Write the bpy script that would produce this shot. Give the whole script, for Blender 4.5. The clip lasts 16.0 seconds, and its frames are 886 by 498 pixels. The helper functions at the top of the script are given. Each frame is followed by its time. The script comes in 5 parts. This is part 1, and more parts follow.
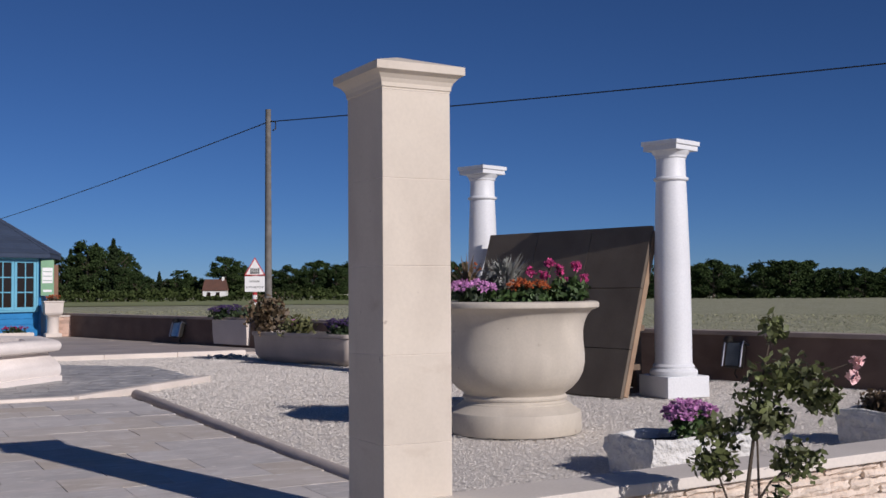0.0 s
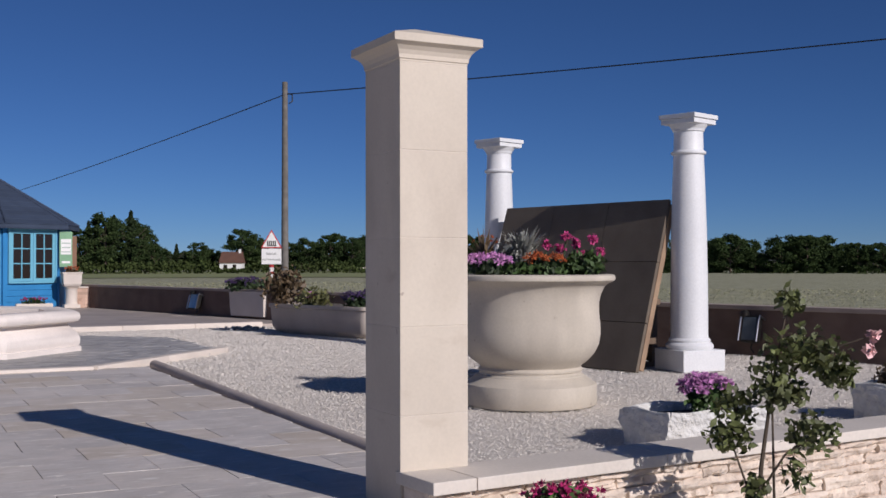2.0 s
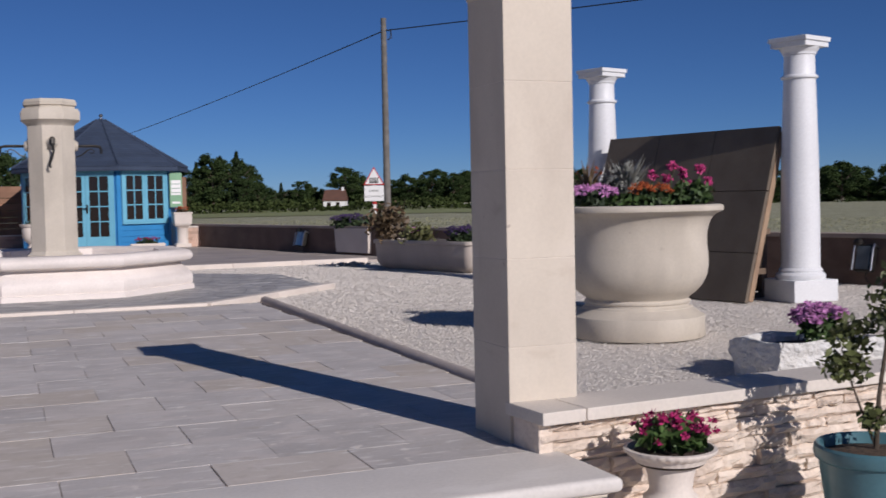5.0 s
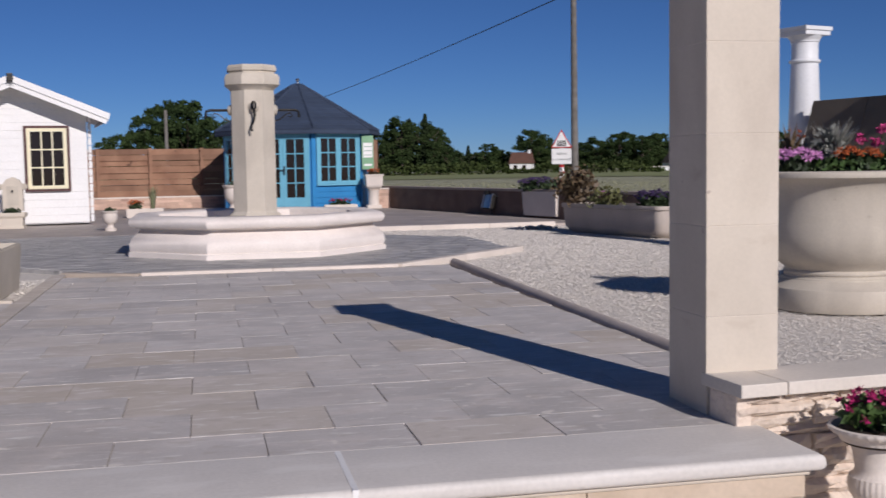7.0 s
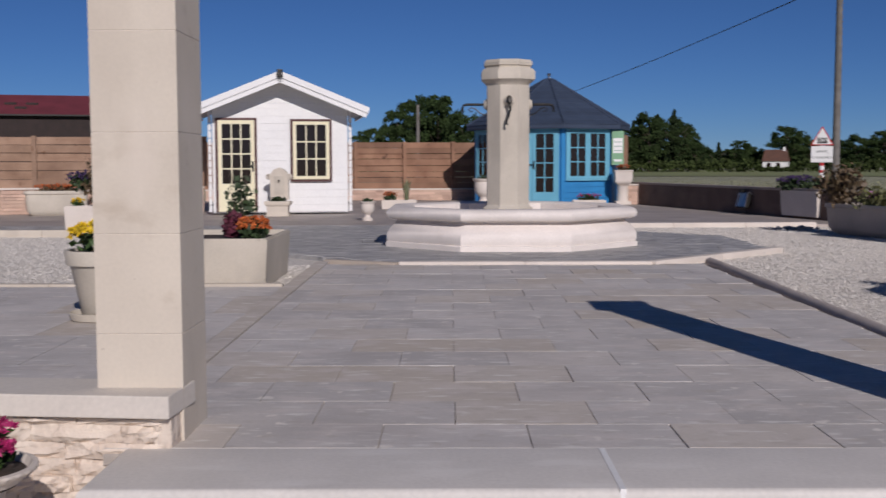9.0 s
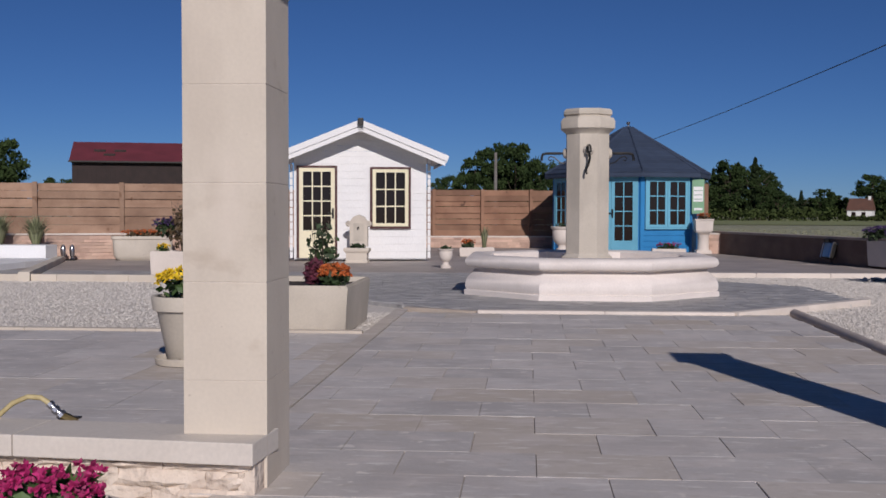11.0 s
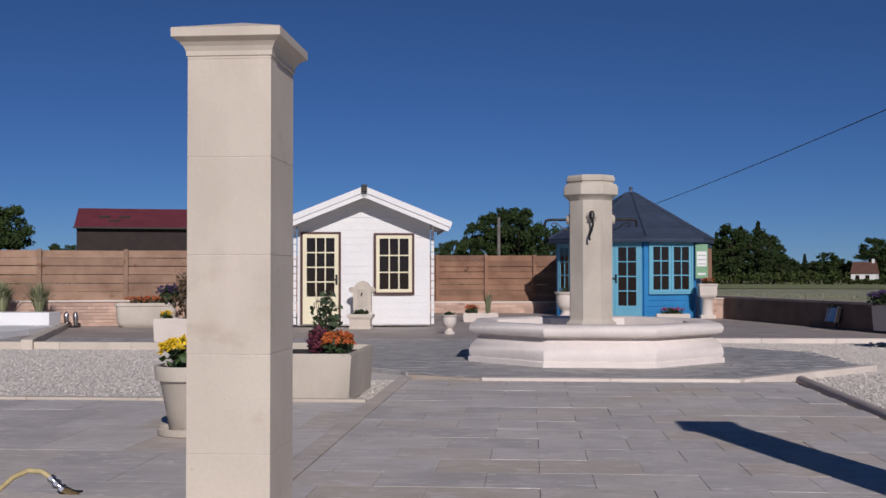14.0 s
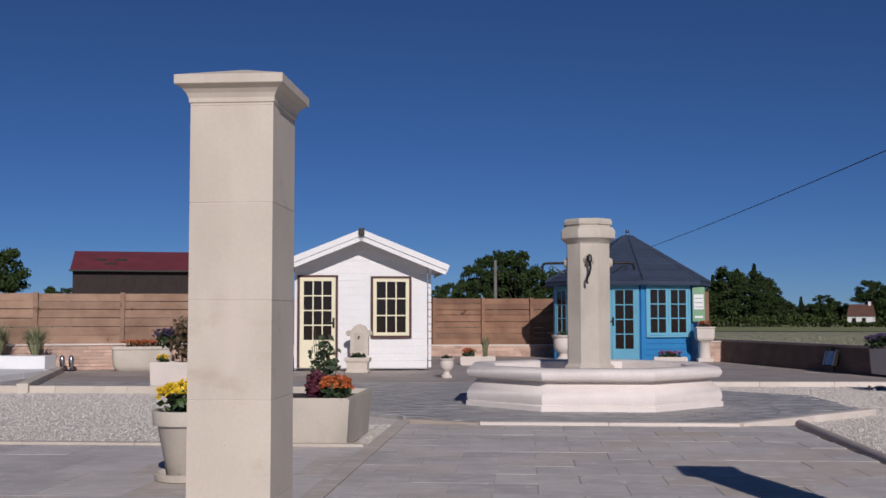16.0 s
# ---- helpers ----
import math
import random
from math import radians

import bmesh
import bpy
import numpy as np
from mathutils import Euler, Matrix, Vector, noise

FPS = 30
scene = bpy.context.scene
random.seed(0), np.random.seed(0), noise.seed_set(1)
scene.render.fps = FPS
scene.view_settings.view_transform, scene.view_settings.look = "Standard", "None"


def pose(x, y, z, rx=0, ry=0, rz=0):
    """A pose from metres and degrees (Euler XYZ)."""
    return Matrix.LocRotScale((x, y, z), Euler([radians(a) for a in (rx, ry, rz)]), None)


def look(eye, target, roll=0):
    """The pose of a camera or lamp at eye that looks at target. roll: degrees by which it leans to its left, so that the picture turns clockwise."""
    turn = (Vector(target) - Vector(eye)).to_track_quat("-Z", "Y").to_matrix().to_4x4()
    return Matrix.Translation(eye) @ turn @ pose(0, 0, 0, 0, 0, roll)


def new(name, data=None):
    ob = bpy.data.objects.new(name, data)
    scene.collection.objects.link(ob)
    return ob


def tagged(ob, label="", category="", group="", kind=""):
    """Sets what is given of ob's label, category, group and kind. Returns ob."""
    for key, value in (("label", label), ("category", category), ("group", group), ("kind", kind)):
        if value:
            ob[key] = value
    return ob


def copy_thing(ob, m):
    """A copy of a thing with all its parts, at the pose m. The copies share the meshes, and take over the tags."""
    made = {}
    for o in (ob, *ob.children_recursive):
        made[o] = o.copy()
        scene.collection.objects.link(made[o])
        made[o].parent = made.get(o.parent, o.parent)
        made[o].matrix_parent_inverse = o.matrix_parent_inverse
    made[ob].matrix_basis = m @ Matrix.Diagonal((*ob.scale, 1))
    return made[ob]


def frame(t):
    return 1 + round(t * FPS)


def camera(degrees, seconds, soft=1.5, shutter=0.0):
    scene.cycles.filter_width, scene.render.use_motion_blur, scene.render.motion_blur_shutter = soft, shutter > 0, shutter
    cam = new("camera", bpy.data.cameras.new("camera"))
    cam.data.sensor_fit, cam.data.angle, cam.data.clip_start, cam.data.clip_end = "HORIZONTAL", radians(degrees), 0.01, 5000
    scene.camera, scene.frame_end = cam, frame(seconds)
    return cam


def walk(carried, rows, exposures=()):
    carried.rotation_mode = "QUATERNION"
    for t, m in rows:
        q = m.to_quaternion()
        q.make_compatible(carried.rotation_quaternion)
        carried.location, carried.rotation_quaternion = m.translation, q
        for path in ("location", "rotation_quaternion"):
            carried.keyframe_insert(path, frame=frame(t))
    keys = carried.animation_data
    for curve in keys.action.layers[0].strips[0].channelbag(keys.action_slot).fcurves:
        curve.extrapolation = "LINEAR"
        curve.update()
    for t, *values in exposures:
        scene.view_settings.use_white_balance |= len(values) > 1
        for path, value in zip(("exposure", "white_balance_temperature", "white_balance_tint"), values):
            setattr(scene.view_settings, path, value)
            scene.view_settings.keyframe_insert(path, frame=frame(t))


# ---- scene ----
cam = camera(43.8, 16.0, 1.55, 0.5)
PATH = [
    (0.0, -0.005, 0.003, 0.996, -28.000, 2.108, 0.377),
    (0.5, -0.004, -0.004, 0.994, -28.024, 2.024, 0.092),
    (1.0, -0.010, -0.006, 0.995, -27.656, 1.462, -0.039),
    (1.5, -0.011, -0.009, 0.990, -27.482, 1.121, -0.144),
    (2.0, -0.015, -0.009, 0.990, -27.170, 0.733, 0.095),
    (2.5, -0.013, -0.010, 0.985, -27.226, -0.110, 0.245),
    (3.0, -0.012, -0.011, 0.985, -27.346, -0.675, 0.127),
    (5.5, -0.039, 0.004, 0.981, -19.567, -3.264, 1.192),
    (6.0, -0.044, 0.009, 0.987, -17.151, -3.988, 0.899),
    (6.5, -0.047, 0.012, 0.987, -14.775, -4.372, 0.738),
    (7.0, -0.061, 0.025, 0.988, -12.271, -4.349, 0.931),
    (7.5, -0.082, 0.037, 0.985, -9.297, -4.342, 1.084),
    (8.0, -0.104, 0.050, 0.986, -5.906, -4.376, 0.973),
    (8.5, -0.130, 0.057, 0.985, -2.597, -4.551, 0.809),
    (9.0, -0.154, 0.055, 0.983, 0.382, -4.478, 0.158),
    (9.5, -0.170, 0.050, 0.985, 2.850, -4.249, -0.159),
    (12.0, -0.177, 0.042, 1.007, 4.551, -0.332, -0.128),
    (12.5, -0.177, 0.041, 1.010, 4.575, 0.309, 0.019),
    (13.0, -0.180, 0.044, 1.012, 4.569, 0.855, 0.086),
    (13.5, -0.178, 0.043, 1.017, 4.598, 1.242, -0.011),
    (14.0, -0.179, 0.046, 1.022, 4.560, 1.315, 0.056),
    (14.5, -0.184, 0.047, 1.027, 4.449, 1.682, -0.118),
    (15.0, -0.188, 0.041, 1.029, 4.420, 2.895, -0.269),
    (15.5, -0.195, 0.036, 1.029, 4.415, 3.560, -0.136),
    (16.0, -0.195, 0.034, 1.031, 4.368, 3.532, 0.075),
]
walk(cam, [(t, pose(x, y, z, 90 + p, r, w)) for t, x, y, z, w, p, r in PATH], [(t, e, 6190, 17) for t, e in ((0.0, 0.02), (6.5, 0.0), (8.0, -0.07), (9.0, -0.21), (9.5, -0.22), (12.0, -0.22), (16.0, -0.21))])

# ---- light ----
SUN_EL, SUN_TO = 27.6, Vector((0.267, -0.964, 0)).normalized()
world = bpy.data.worlds.new("sky_world")
scene.world = world
world.use_nodes = True
wn = world.node_tree.nodes
sky = wn.new("ShaderNodeTexSky")
sky.sky_type = "NISHITA"
sky.sun_disc = False
sky.sun_elevation = radians(SUN_EL)
sky.sun_rotation = math.atan2(SUN_TO.x, SUN_TO.y)
sky.altitude, sky.air_density, sky.dust_density, sky.ozone_density = 3200, 0.88, 0.0, 10.0
world.node_tree.links.new(sky.outputs[0], wn["Background"].inputs[0])
wn["Background"].inputs[1].default_value = 0.048
sun = new("sun", bpy.data.lights.new("sun", "SUN"))
sun.data.energy, sun.data.angle, sun.data.color = 3.7, radians(0.53), (1.0, 0.94, 0.86)
d = SUN_TO * math.cos(radians(SUN_EL)) + Vector((0, 0, math.sin(radians(SUN_EL))))
sun.matrix_world = look(d * 50, (0, 0, 0))


# ---- materials ----
def mat(name, c1, c2=None, rough=0.8, scale=3.0, fine=60.0, bump=0.2, vary=0.0, metal=0.0, depth=0.005, spots=None, grain=0.06):
    """Two-scale noise over object space: c1/c2 blotches, fine grain, bump; vary: brightness by object."""
    m = bpy.data.materials.new(name)
    m.use_nodes = True
    n, l = m.node_tree.nodes, m.node_tree.links
    p = n["Principled BSDF"]
    p.inputs["Roughness"].default_value, p.inputs["Metallic"].default_value = rough, metal
    c2 = c2 or tuple(0.8 * v for v in c1)
    g = n.new("ShaderNodeNewGeometry")
    a, b = n.new("ShaderNodeTexNoise"), n.new("ShaderNodeTexNoise")
    a.inputs["Scale"].default_value, a.inputs["Detail"].default_value = scale, 5
    b.inputs["Scale"].default_value, b.inputs["Detail"].default_value = fine, 3
    l.new(g.outputs["Position"], a.inputs["Vector"])
    l.new(g.outputs["Position"], b.inputs["Vector"])
    ramp = n.new("ShaderNodeValToRGB")
    ramp.color_ramp.elements[0].position, ramp.color_ramp.elements[1].position = 0.35, 0.68
    ramp.color_ramp.elements[0].color, ramp.color_ramp.elements[1].color = (*c1, 1), (*c2, 1)
    l.new(a.outputs["Fac"], ramp.inputs[0])
    hsv = n.new("ShaderNodeHueSaturation")
    l.new(ramp.outputs[0], hsv.inputs["Color"])
    k = n.new("ShaderNodeMapRange")
    k.inputs["From Min"].default_value, k.inputs["From Max"].default_value = 0.25, 0.75
    k.inputs["To Min"].default_value, k.inputs["To Max"].default_value = 1 - grain, 1 + grain
    l.new(b.outputs["Fac"], k.inputs["Value"])
    val = k.outputs[0]
    if vary:
        o = n.new("ShaderNodeObjectInfo")
        r = n.new("ShaderNodeMapRange")
        r.inputs["To Min"].default_value, r.inputs["To Max"].default_value = 1 - vary, 1 + vary
        l.new(o.outputs["Random"], r.inputs["Value"])
        x = n.new("ShaderNodeMath")
        x.operation = "MULTIPLY"
        l.new(val, x.inputs[0]), l.new(r.outputs[0], x.inputs[1])
        val = x.outputs[0]
    l.new(val, hsv.inputs["Value"])
    col = hsv.outputs[0]
    if spots:  # small shaped pits or flecks: (scale, threshold, colour)
        v = n.new("ShaderNodeTexNoise")
        v.inputs["Scale"].default_value, v.inputs["Detail"].default_value = spots[0], 2
        l.new(g.outputs["Position"], v.inputs["Vector"])
        st = n.new("ShaderNodeMapRange")
        st.inputs["From Min"].default_value, st.inputs["From Max"].default_value = spots[1], spots[1] + 0.05
        l.new(v.outputs["Fac"], st.inputs["Value"])
        mx = n.new("ShaderNodeMix")
        mx.data_type = "RGBA"
        l.new(st.outputs[0], mx.inputs["Factor"])
        l.new(col, mx.inputs["A"])
        mx.inputs["B"].default_value = (*spots[2], 1)
        col = mx.outputs["Result"]
    l.new(col, p.inputs["Base Color"])
    if bump:
        u = n.new("ShaderNodeBump")
        u.inputs["Strength"].default_value, u.inputs["Distance"].default_value = bump, depth
        l.new(b.outputs["Fac"], u.inputs["Height"])
        l.new(u.outputs[0], p.inputs["Normal"])
    return m


def island(m, lo, hi):
    """Brightness by mesh island, for the many small joined pieces of one part."""
    n, l = m.node_tree.nodes, m.node_tree.links
    h = n["Hue/Saturation/Value"]
    old = h.inputs["Value"].links[0].from_socket
    g, r, x = n.new("ShaderNodeNewGeometry"), n.new("ShaderNodeMapRange"), n.new("ShaderNodeMath")
    r.inputs["To Min"].default_value, r.inputs["To Max"].default_value = lo, hi
    x.operation = "MULTIPLY"
    l.new(g.outputs["Random Per Island"], r.inputs["Value"])
    l.new(old, x.inputs[0]), l.new(r.outputs[0], x.inputs[1])
    l.new(x.outputs[0], h.inputs["Value"])
    return m



def flecks(m, colour, stretch, scale, cut, amount, random_tint=None):
    """Streaky pale deposits over a material, and a share of the pieces in a second tint."""
    n, l = m.node_tree.nodes, m.node_tree.links
    p = n["Principled BSDF"]
    col = p.inputs["Base Color"].links[0].from_socket
    if random_tint:
        o, r, x = n.new("ShaderNodeObjectInfo"), n.new("ShaderNodeMapRange"), n.new("ShaderNodeMix")
        r.inputs["From Min"].default_value, r.inputs["From Max"].default_value, r.inputs["To Max"].default_value = 0.6, 1.0, 0.75
        x.data_type = "RGBA"
        l.new(o.outputs["Random"], r.inputs["Value"])
        l.new(r.outputs[0], x.inputs["Factor"])
        l.new(col, x.inputs["A"])
        x.inputs["B"].default_value = (*random_tint, 1)
        col = x.outputs["Result"]
    g, mp, t, r, x = n.new("ShaderNodeNewGeometry"), n.new("ShaderNodeMapping"), n.new("ShaderNodeTexNoise"), n.new("ShaderNodeMapRange"), n.new("ShaderNodeMix")
    mp.inputs["Scale"].default_value = stretch
    t.inputs["Scale"].default_value, t.inputs["Detail"].default_value = scale, 6
    r.inputs["From Min"].default_value, r.inputs["From Max"].default_value, r.inputs["To Max"].default_value = cut, cut + 0.12, amount
    x.data_type = "RGBA"
    l.new(g.outputs["Position"], mp.inputs["Vector"])
    l.new(mp.outputs[0], t.inputs["Vector"])
    l.new(t.outputs["Fac"], r.inputs["Value"])
    l.new(r.outputs[0], x.inputs["Factor"])
    l.new(col, x.inputs["A"])
    x.inputs["B"].default_value = (*colour, 1)
    l.new(x.outputs["Result"], p.inputs["Base Color"])
    return m


STONE = mat("cream_stone", (0.614, 0.545, 0.452), (0.542, 0.476, 0.394), 0.85, 2.0, 70, 0.08, 0.03, spots=(20, 0.745, (0.40, 0.33, 0.27)), grain=0.035)
STONE_OLD = mat("weathered_stone", (0.577, 0.517, 0.432), (0.487, 0.436, 0.357), 0.88, 2.2, 60, 0.12, spots=(12, 0.74, (0.38, 0.32, 0.26)), grain=0.05)
BASIN = mat("white_cast_stone", (0.79, 0.72, 0.665), (0.70, 0.635, 0.585), 0.8, 2.5, 60, 0.1, 0.02)
flecks(BASIN, (0.60, 0.53, 0.47), (1, 1, 2.5), 2.4, 0.57, 0.35)
STONE_WHITE = mat("pale_cast_stone", (0.70, 0.625, 0.555), (0.62, 0.55, 0.485), 0.8, 2, 60, 0.1)
FACING = mat("split_stone", (0.72, 0.62, 0.52), (0.61, 0.50, 0.41), 0.9, 7, 26, 0.9, 0.08, depth=0.02)
FACING_PINK = mat("pinkish_split_stone", (0.62, 0.44, 0.34), (0.48, 0.32, 0.25), 0.9, 3, 40, 0.5, 0.1)
PAVER = mat("grey_paver", (0.605, 0.562, 0.525), (0.51, 0.475, 0.447), 0.72, 2.4, 55, 0.2, 0.15, spots=(9, 0.66, (0.70, 0.65, 0.59)))
flecks(PAVER, (0.645, 0.58, 0.535), (1, 1.5, 1), 4.0, 0.50, 0.5, (0.47, 0.39, 0.295))
flecks(PAVER, (0.78, 0.75, 0.70), (1, 4, 1), 6.0, 0.575, 0.75)
flecks(PAVER, (0.42, 0.37, 0.31), (1, 2, 1), 9.0, 0.56, 0.4)
flecks(PAVER, (0.41, 0.37, 0.34), (1, 1.5, 1), 1.1, 0.55, 0.4)
flecks(PAVER, (0.82, 0.80, 0.77), (1, 1.6, 1), 26.0, 0.66, 0.7)
PAVER_BLUE = mat("blue_grey_slate_paver", (0.40, 0.385, 0.37), (0.29, 0.28, 0.275), 0.6, 4.0, 45, 0.5, 0.15, spots=(9, 0.62, (0.23, 0.225, 0.22)))
flecks(PAVER_BLUE, (0.56, 0.54, 0.51), (1, 2.0, 1), 3.2, 0.52, 0.6)
TERRACE = mat("brown_grey_slab_paving", (0.40, 0.345, 0.31), (0.33, 0.285, 0.255), 0.6, 1.2, 40, 0.15, 0.08)
flecks(TERRACE, (0.46, 0.40, 0.355), (1, 1, 1), 0.9, 0.52, 0.5)
RISER = mat("sandy_riser_stone", (0.60, 0.485, 0.37), (0.50, 0.395, 0.29), 0.85, 5, 50, 0.25, 0.06)
JOINT = mat("joint_mortar", (0.47, 0.42, 0.375), (0.36, 0.32, 0.285), 0.95, 8, 80, 0.3)
MORTAR = mat("cream_wall_mortar", (0.56, 0.47, 0.39), (0.44, 0.36, 0.29), 0.95, 8, 60, 0.6)
TREAD = mat("tread_stone", (0.66, 0.62, 0.575), (0.595, 0.56, 0.52), 0.6, 3, 60, 0.15, 0.05)
flecks(TREAD, (0.73, 0.70, 0.66), (1, 3, 1), 2.0, 0.56, 0.5)
flecks(STONE, (0.45, 0.385, 0.315), (1.6, 1.6, 0.6), 1.6, 0.52, 0.42)
flecks(STONE, (0.40, 0.32, 0.24), (1, 1, 1.8), 4.5, 0.62, 0.4)
flecks(STONE, (0.67, 0.59, 0.505), (1, 1, 0.7), 3.0, 0.56, 0.4)
flecks(STONE_WHITE, (0.52, 0.465, 0.41), (1, 1, 1.6), 2.2, 0.54, 0.28)
flecks(STONE_OLD, (0.38, 0.335, 0.28), (1.5, 1.5, 0.6), 1.8, 0.52, 0.4)
GRAVEL_BED = mat("gravel_bed", (0.70, 0.645, 0.575), (0.58, 0.53, 0.47), 0.95, 30, 90, 0.7, depth=0.010, grain=0.15)
GRAVEL = island(mat("pale_gravel", (0.76, 0.71, 0.645), (0.68, 0.63, 0.57), 0.9, 20, 150, 0.2), 0.70, 1.14)
WHITE = mat("white_paint", (0.80, 0.79, 0.77), (0.76, 0.75, 0.73), 0.55, 2, 40, 0.08)
COLUMN_WHITE = mat("white_column_paint", (0.73, 0.735, 0.74), (0.69, 0.695, 0.70), 0.5, 2, 60, 0.06)
BLUE = mat("blue_cabin_paint", (0.03, 0.225, 0.50), (0.025, 0.195, 0.44), 0.5, 2, 50, 0.1)
TURQ = mat("pale_blue_trim_paint", (0.16, 0.44, 0.58), (0.14, 0.40, 0.54), 0.5, 3, 60, 0.08)
ROOF = mat("dark_shingle", (0.037, 0.056, 0.098), (0.029, 0.044, 0.078), 0.8, 3, 90, 0.5, 0.1)
CREAM = mat("cream_paint", (0.80, 0.74, 0.52), (0.77, 0.70, 0.48), 0.5, 3, 50, 0.08)
DARKRED = mat("dark_red_brown_trim", (0.09, 0.03, 0.025), (0.06, 0.02, 0.02), 0.6, 4, 50, 0.1)
PALE_BOARD = mat("pale_fence_board", (0.35, 0.225, 0.15), (0.235, 0.14, 0.09), 0.8, 2.6, 30, 0.3, 0.16, spots=(5.5, 0.67, (0.20, 0.11, 0.065)))
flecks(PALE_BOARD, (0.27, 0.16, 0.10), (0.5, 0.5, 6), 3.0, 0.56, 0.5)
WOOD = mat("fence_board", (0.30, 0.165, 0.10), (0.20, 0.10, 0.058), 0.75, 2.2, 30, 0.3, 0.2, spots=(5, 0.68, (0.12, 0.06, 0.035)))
WALL_BROWN = mat("brown_render_wall", (0.172, 0.114, 0.090), (0.125, 0.083, 0.067), 0.95, 2.5, 60, 0.35)
flecks(WALL_BROWN, (0.205, 0.14, 0.108), (1, 1, 2.5), 1.6, 0.52, 0.5)
CAPWALL = mat("grey_wall_coping", (0.38, 0.31, 0.27), (0.32, 0.26, 0.22), 0.85, 3, 60, 0.2)
SOIL = mat("potting_soil", (0.06, 0.04, 0.03), (0.03, 0.022, 0.016), 0.95, 20, 90, 0.8)
DARKMETAL = mat("dark_metal", (0.03, 0.03, 0.03), (0.05, 0.045, 0.04), 0.45, 8, 90, 0.1, metal=0.8)
CHROME = mat("chrome", (0.5, 0.5, 0.52), (0.4, 0.4, 0.42), 0.3, 10, 80, 0.0, metal=1.0)
BARKM = mat("bark", (0.10, 0.075, 0.055), (0.06, 0.045, 0.03), 0.9, 6, 40, 0.6)
POLE_WOOD = mat("weathered_pole", (0.19, 0.175, 0.16), (0.13, 0.118, 0.105), 0.9, 4, 40, 0.4)
FIELD = mat("dry_field", (0.32, 0.315, 0.205), (0.235, 0.24, 0.14), 0.95, 0.5, 5, 0.8, depth=0.15, spots=(2.2, 0.58, (0.42, 0.40, 0.28)), grain=0.3)
PANEL = mat("brown_grey_slab", (0.15, 0.12, 0.088), (0.115, 0.09, 0.066), 0.8, 3, 60, 0.25, 0.06)
GLASS = bpy.data.materials.new("dark_window_glass")
GLASS.use_nodes = True
gp = GLASS.node_tree.nodes["Principled BSDF"]
gp.inputs["Base Color"].default_value, gp.inputs["Roughness"].default_value = (0.022, 0.016, 0.014, 1), 0.06
gp.inputs["Specular IOR Level"].default_value = 0.3


def leafmat(name, a, b):
    return island(mat(name, a, b, 0.6, 6, 40, 0.0), 0.55, 1.35)


LEAF = leafmat("green_leaf", (0.06, 0.11, 0.025), (0.04, 0.075, 0.02))
LEAF_DARK = leafmat("dark_leaf", (0.035, 0.06, 0.02), (0.025, 0.045, 0.015))
LEAF_GREY = leafmat("silver_leaf", (0.30, 0.30, 0.27), (0.22, 0.23, 0.2))
LEAF_OLIVE = leafmat("olive_leaf", (0.13, 0.13, 0.04), (0.08, 0.085, 0.03))
LEAF_BROWN = leafmat("bronze_leaf", (0.13, 0.085, 0.045), (0.10, 0.07, 0.035))
TREE_LEAF = island(mat("tree_leaf", (0.050, 0.076, 0.026), (0.029, 0.048, 0.018), 1.0, 0.16, 6, 0.0), 0.8, 1.15)
UNDERGROWTH = island(mat("undergrowth_leaf", (0.060, 0.082, 0.026), (0.042, 0.056, 0.020), 1.0, 0.2, 6, 0.0), 0.8, 1.15)
CONIFER = island(mat("conifer_leaf", (0.032, 0.048, 0.021), (0.022, 0.034, 0.015), 1.0, 0.3, 6, 0.0), 0.8, 1.15)
for m in (TREE_LEAF, UNDERGROWTH, CONIFER):
    m.node_tree.nodes["Principled BSDF"].inputs["Specular IOR Level"].default_value = 0.08
PINK = leafmat("pink_petal", (0.62, 0.07, 0.25), (0.50, 0.04, 0.18))
MAGENTA = leafmat("magenta_petal", (0.42, 0.02, 0.13), (0.30, 0.015, 0.09))
MAUVE = leafmat("mauve_petal", (0.60, 0.28, 0.52), (0.44, 0.17, 0.40))
VIOLET = leafmat("violet_petal", (0.07, 0.04, 0.12), (0.05, 0.03, 0.085))
ORANGE = leafmat("orange_petal", (0.50, 0.13, 0.03), (0.36, 0.075, 0.02))
YELLOW = leafmat("yellow_petal", (0.80, 0.58, 0.02), (0.7, 0.45, 0.01))
WINE = leafmat("wine_red_leaf", (0.14, 0.03, 0.05), (0.09, 0.02, 0.035))
PALE_PINK = leafmat("pale_pink_petal", (0.80, 0.52, 0.50), (0.70, 0.40, 0.40))


# ---- mesh helpers ----
def box(bm, x0, x1, y0, y1, z0, z1, bev=0.0, m=None):
    r = bmesh.ops.create_cube(bm, size=1.0)
    vs = r["verts"]
    bmesh.ops.scale(bm, vec=(x1 - x0, y1 - y0, z1 - z0), verts=vs)
    bmesh.ops.translate(bm, vec=((x0 + x1) / 2, (y0 + y1) / 2, (z0 + z1) / 2), verts=vs)
    if m is not None:
        bmesh.ops.transform(bm, matrix=m, verts=vs)
    if bev:
        es = list({e for v in vs for e in v.link_edges})
        bmesh.ops.bevel(bm, geom=es, offset=bev, segments=2, affect="EDGES", profile=0.6)
    return bm


def bx(*a, **k):
    return box(bmesh.new(), *a, **k)


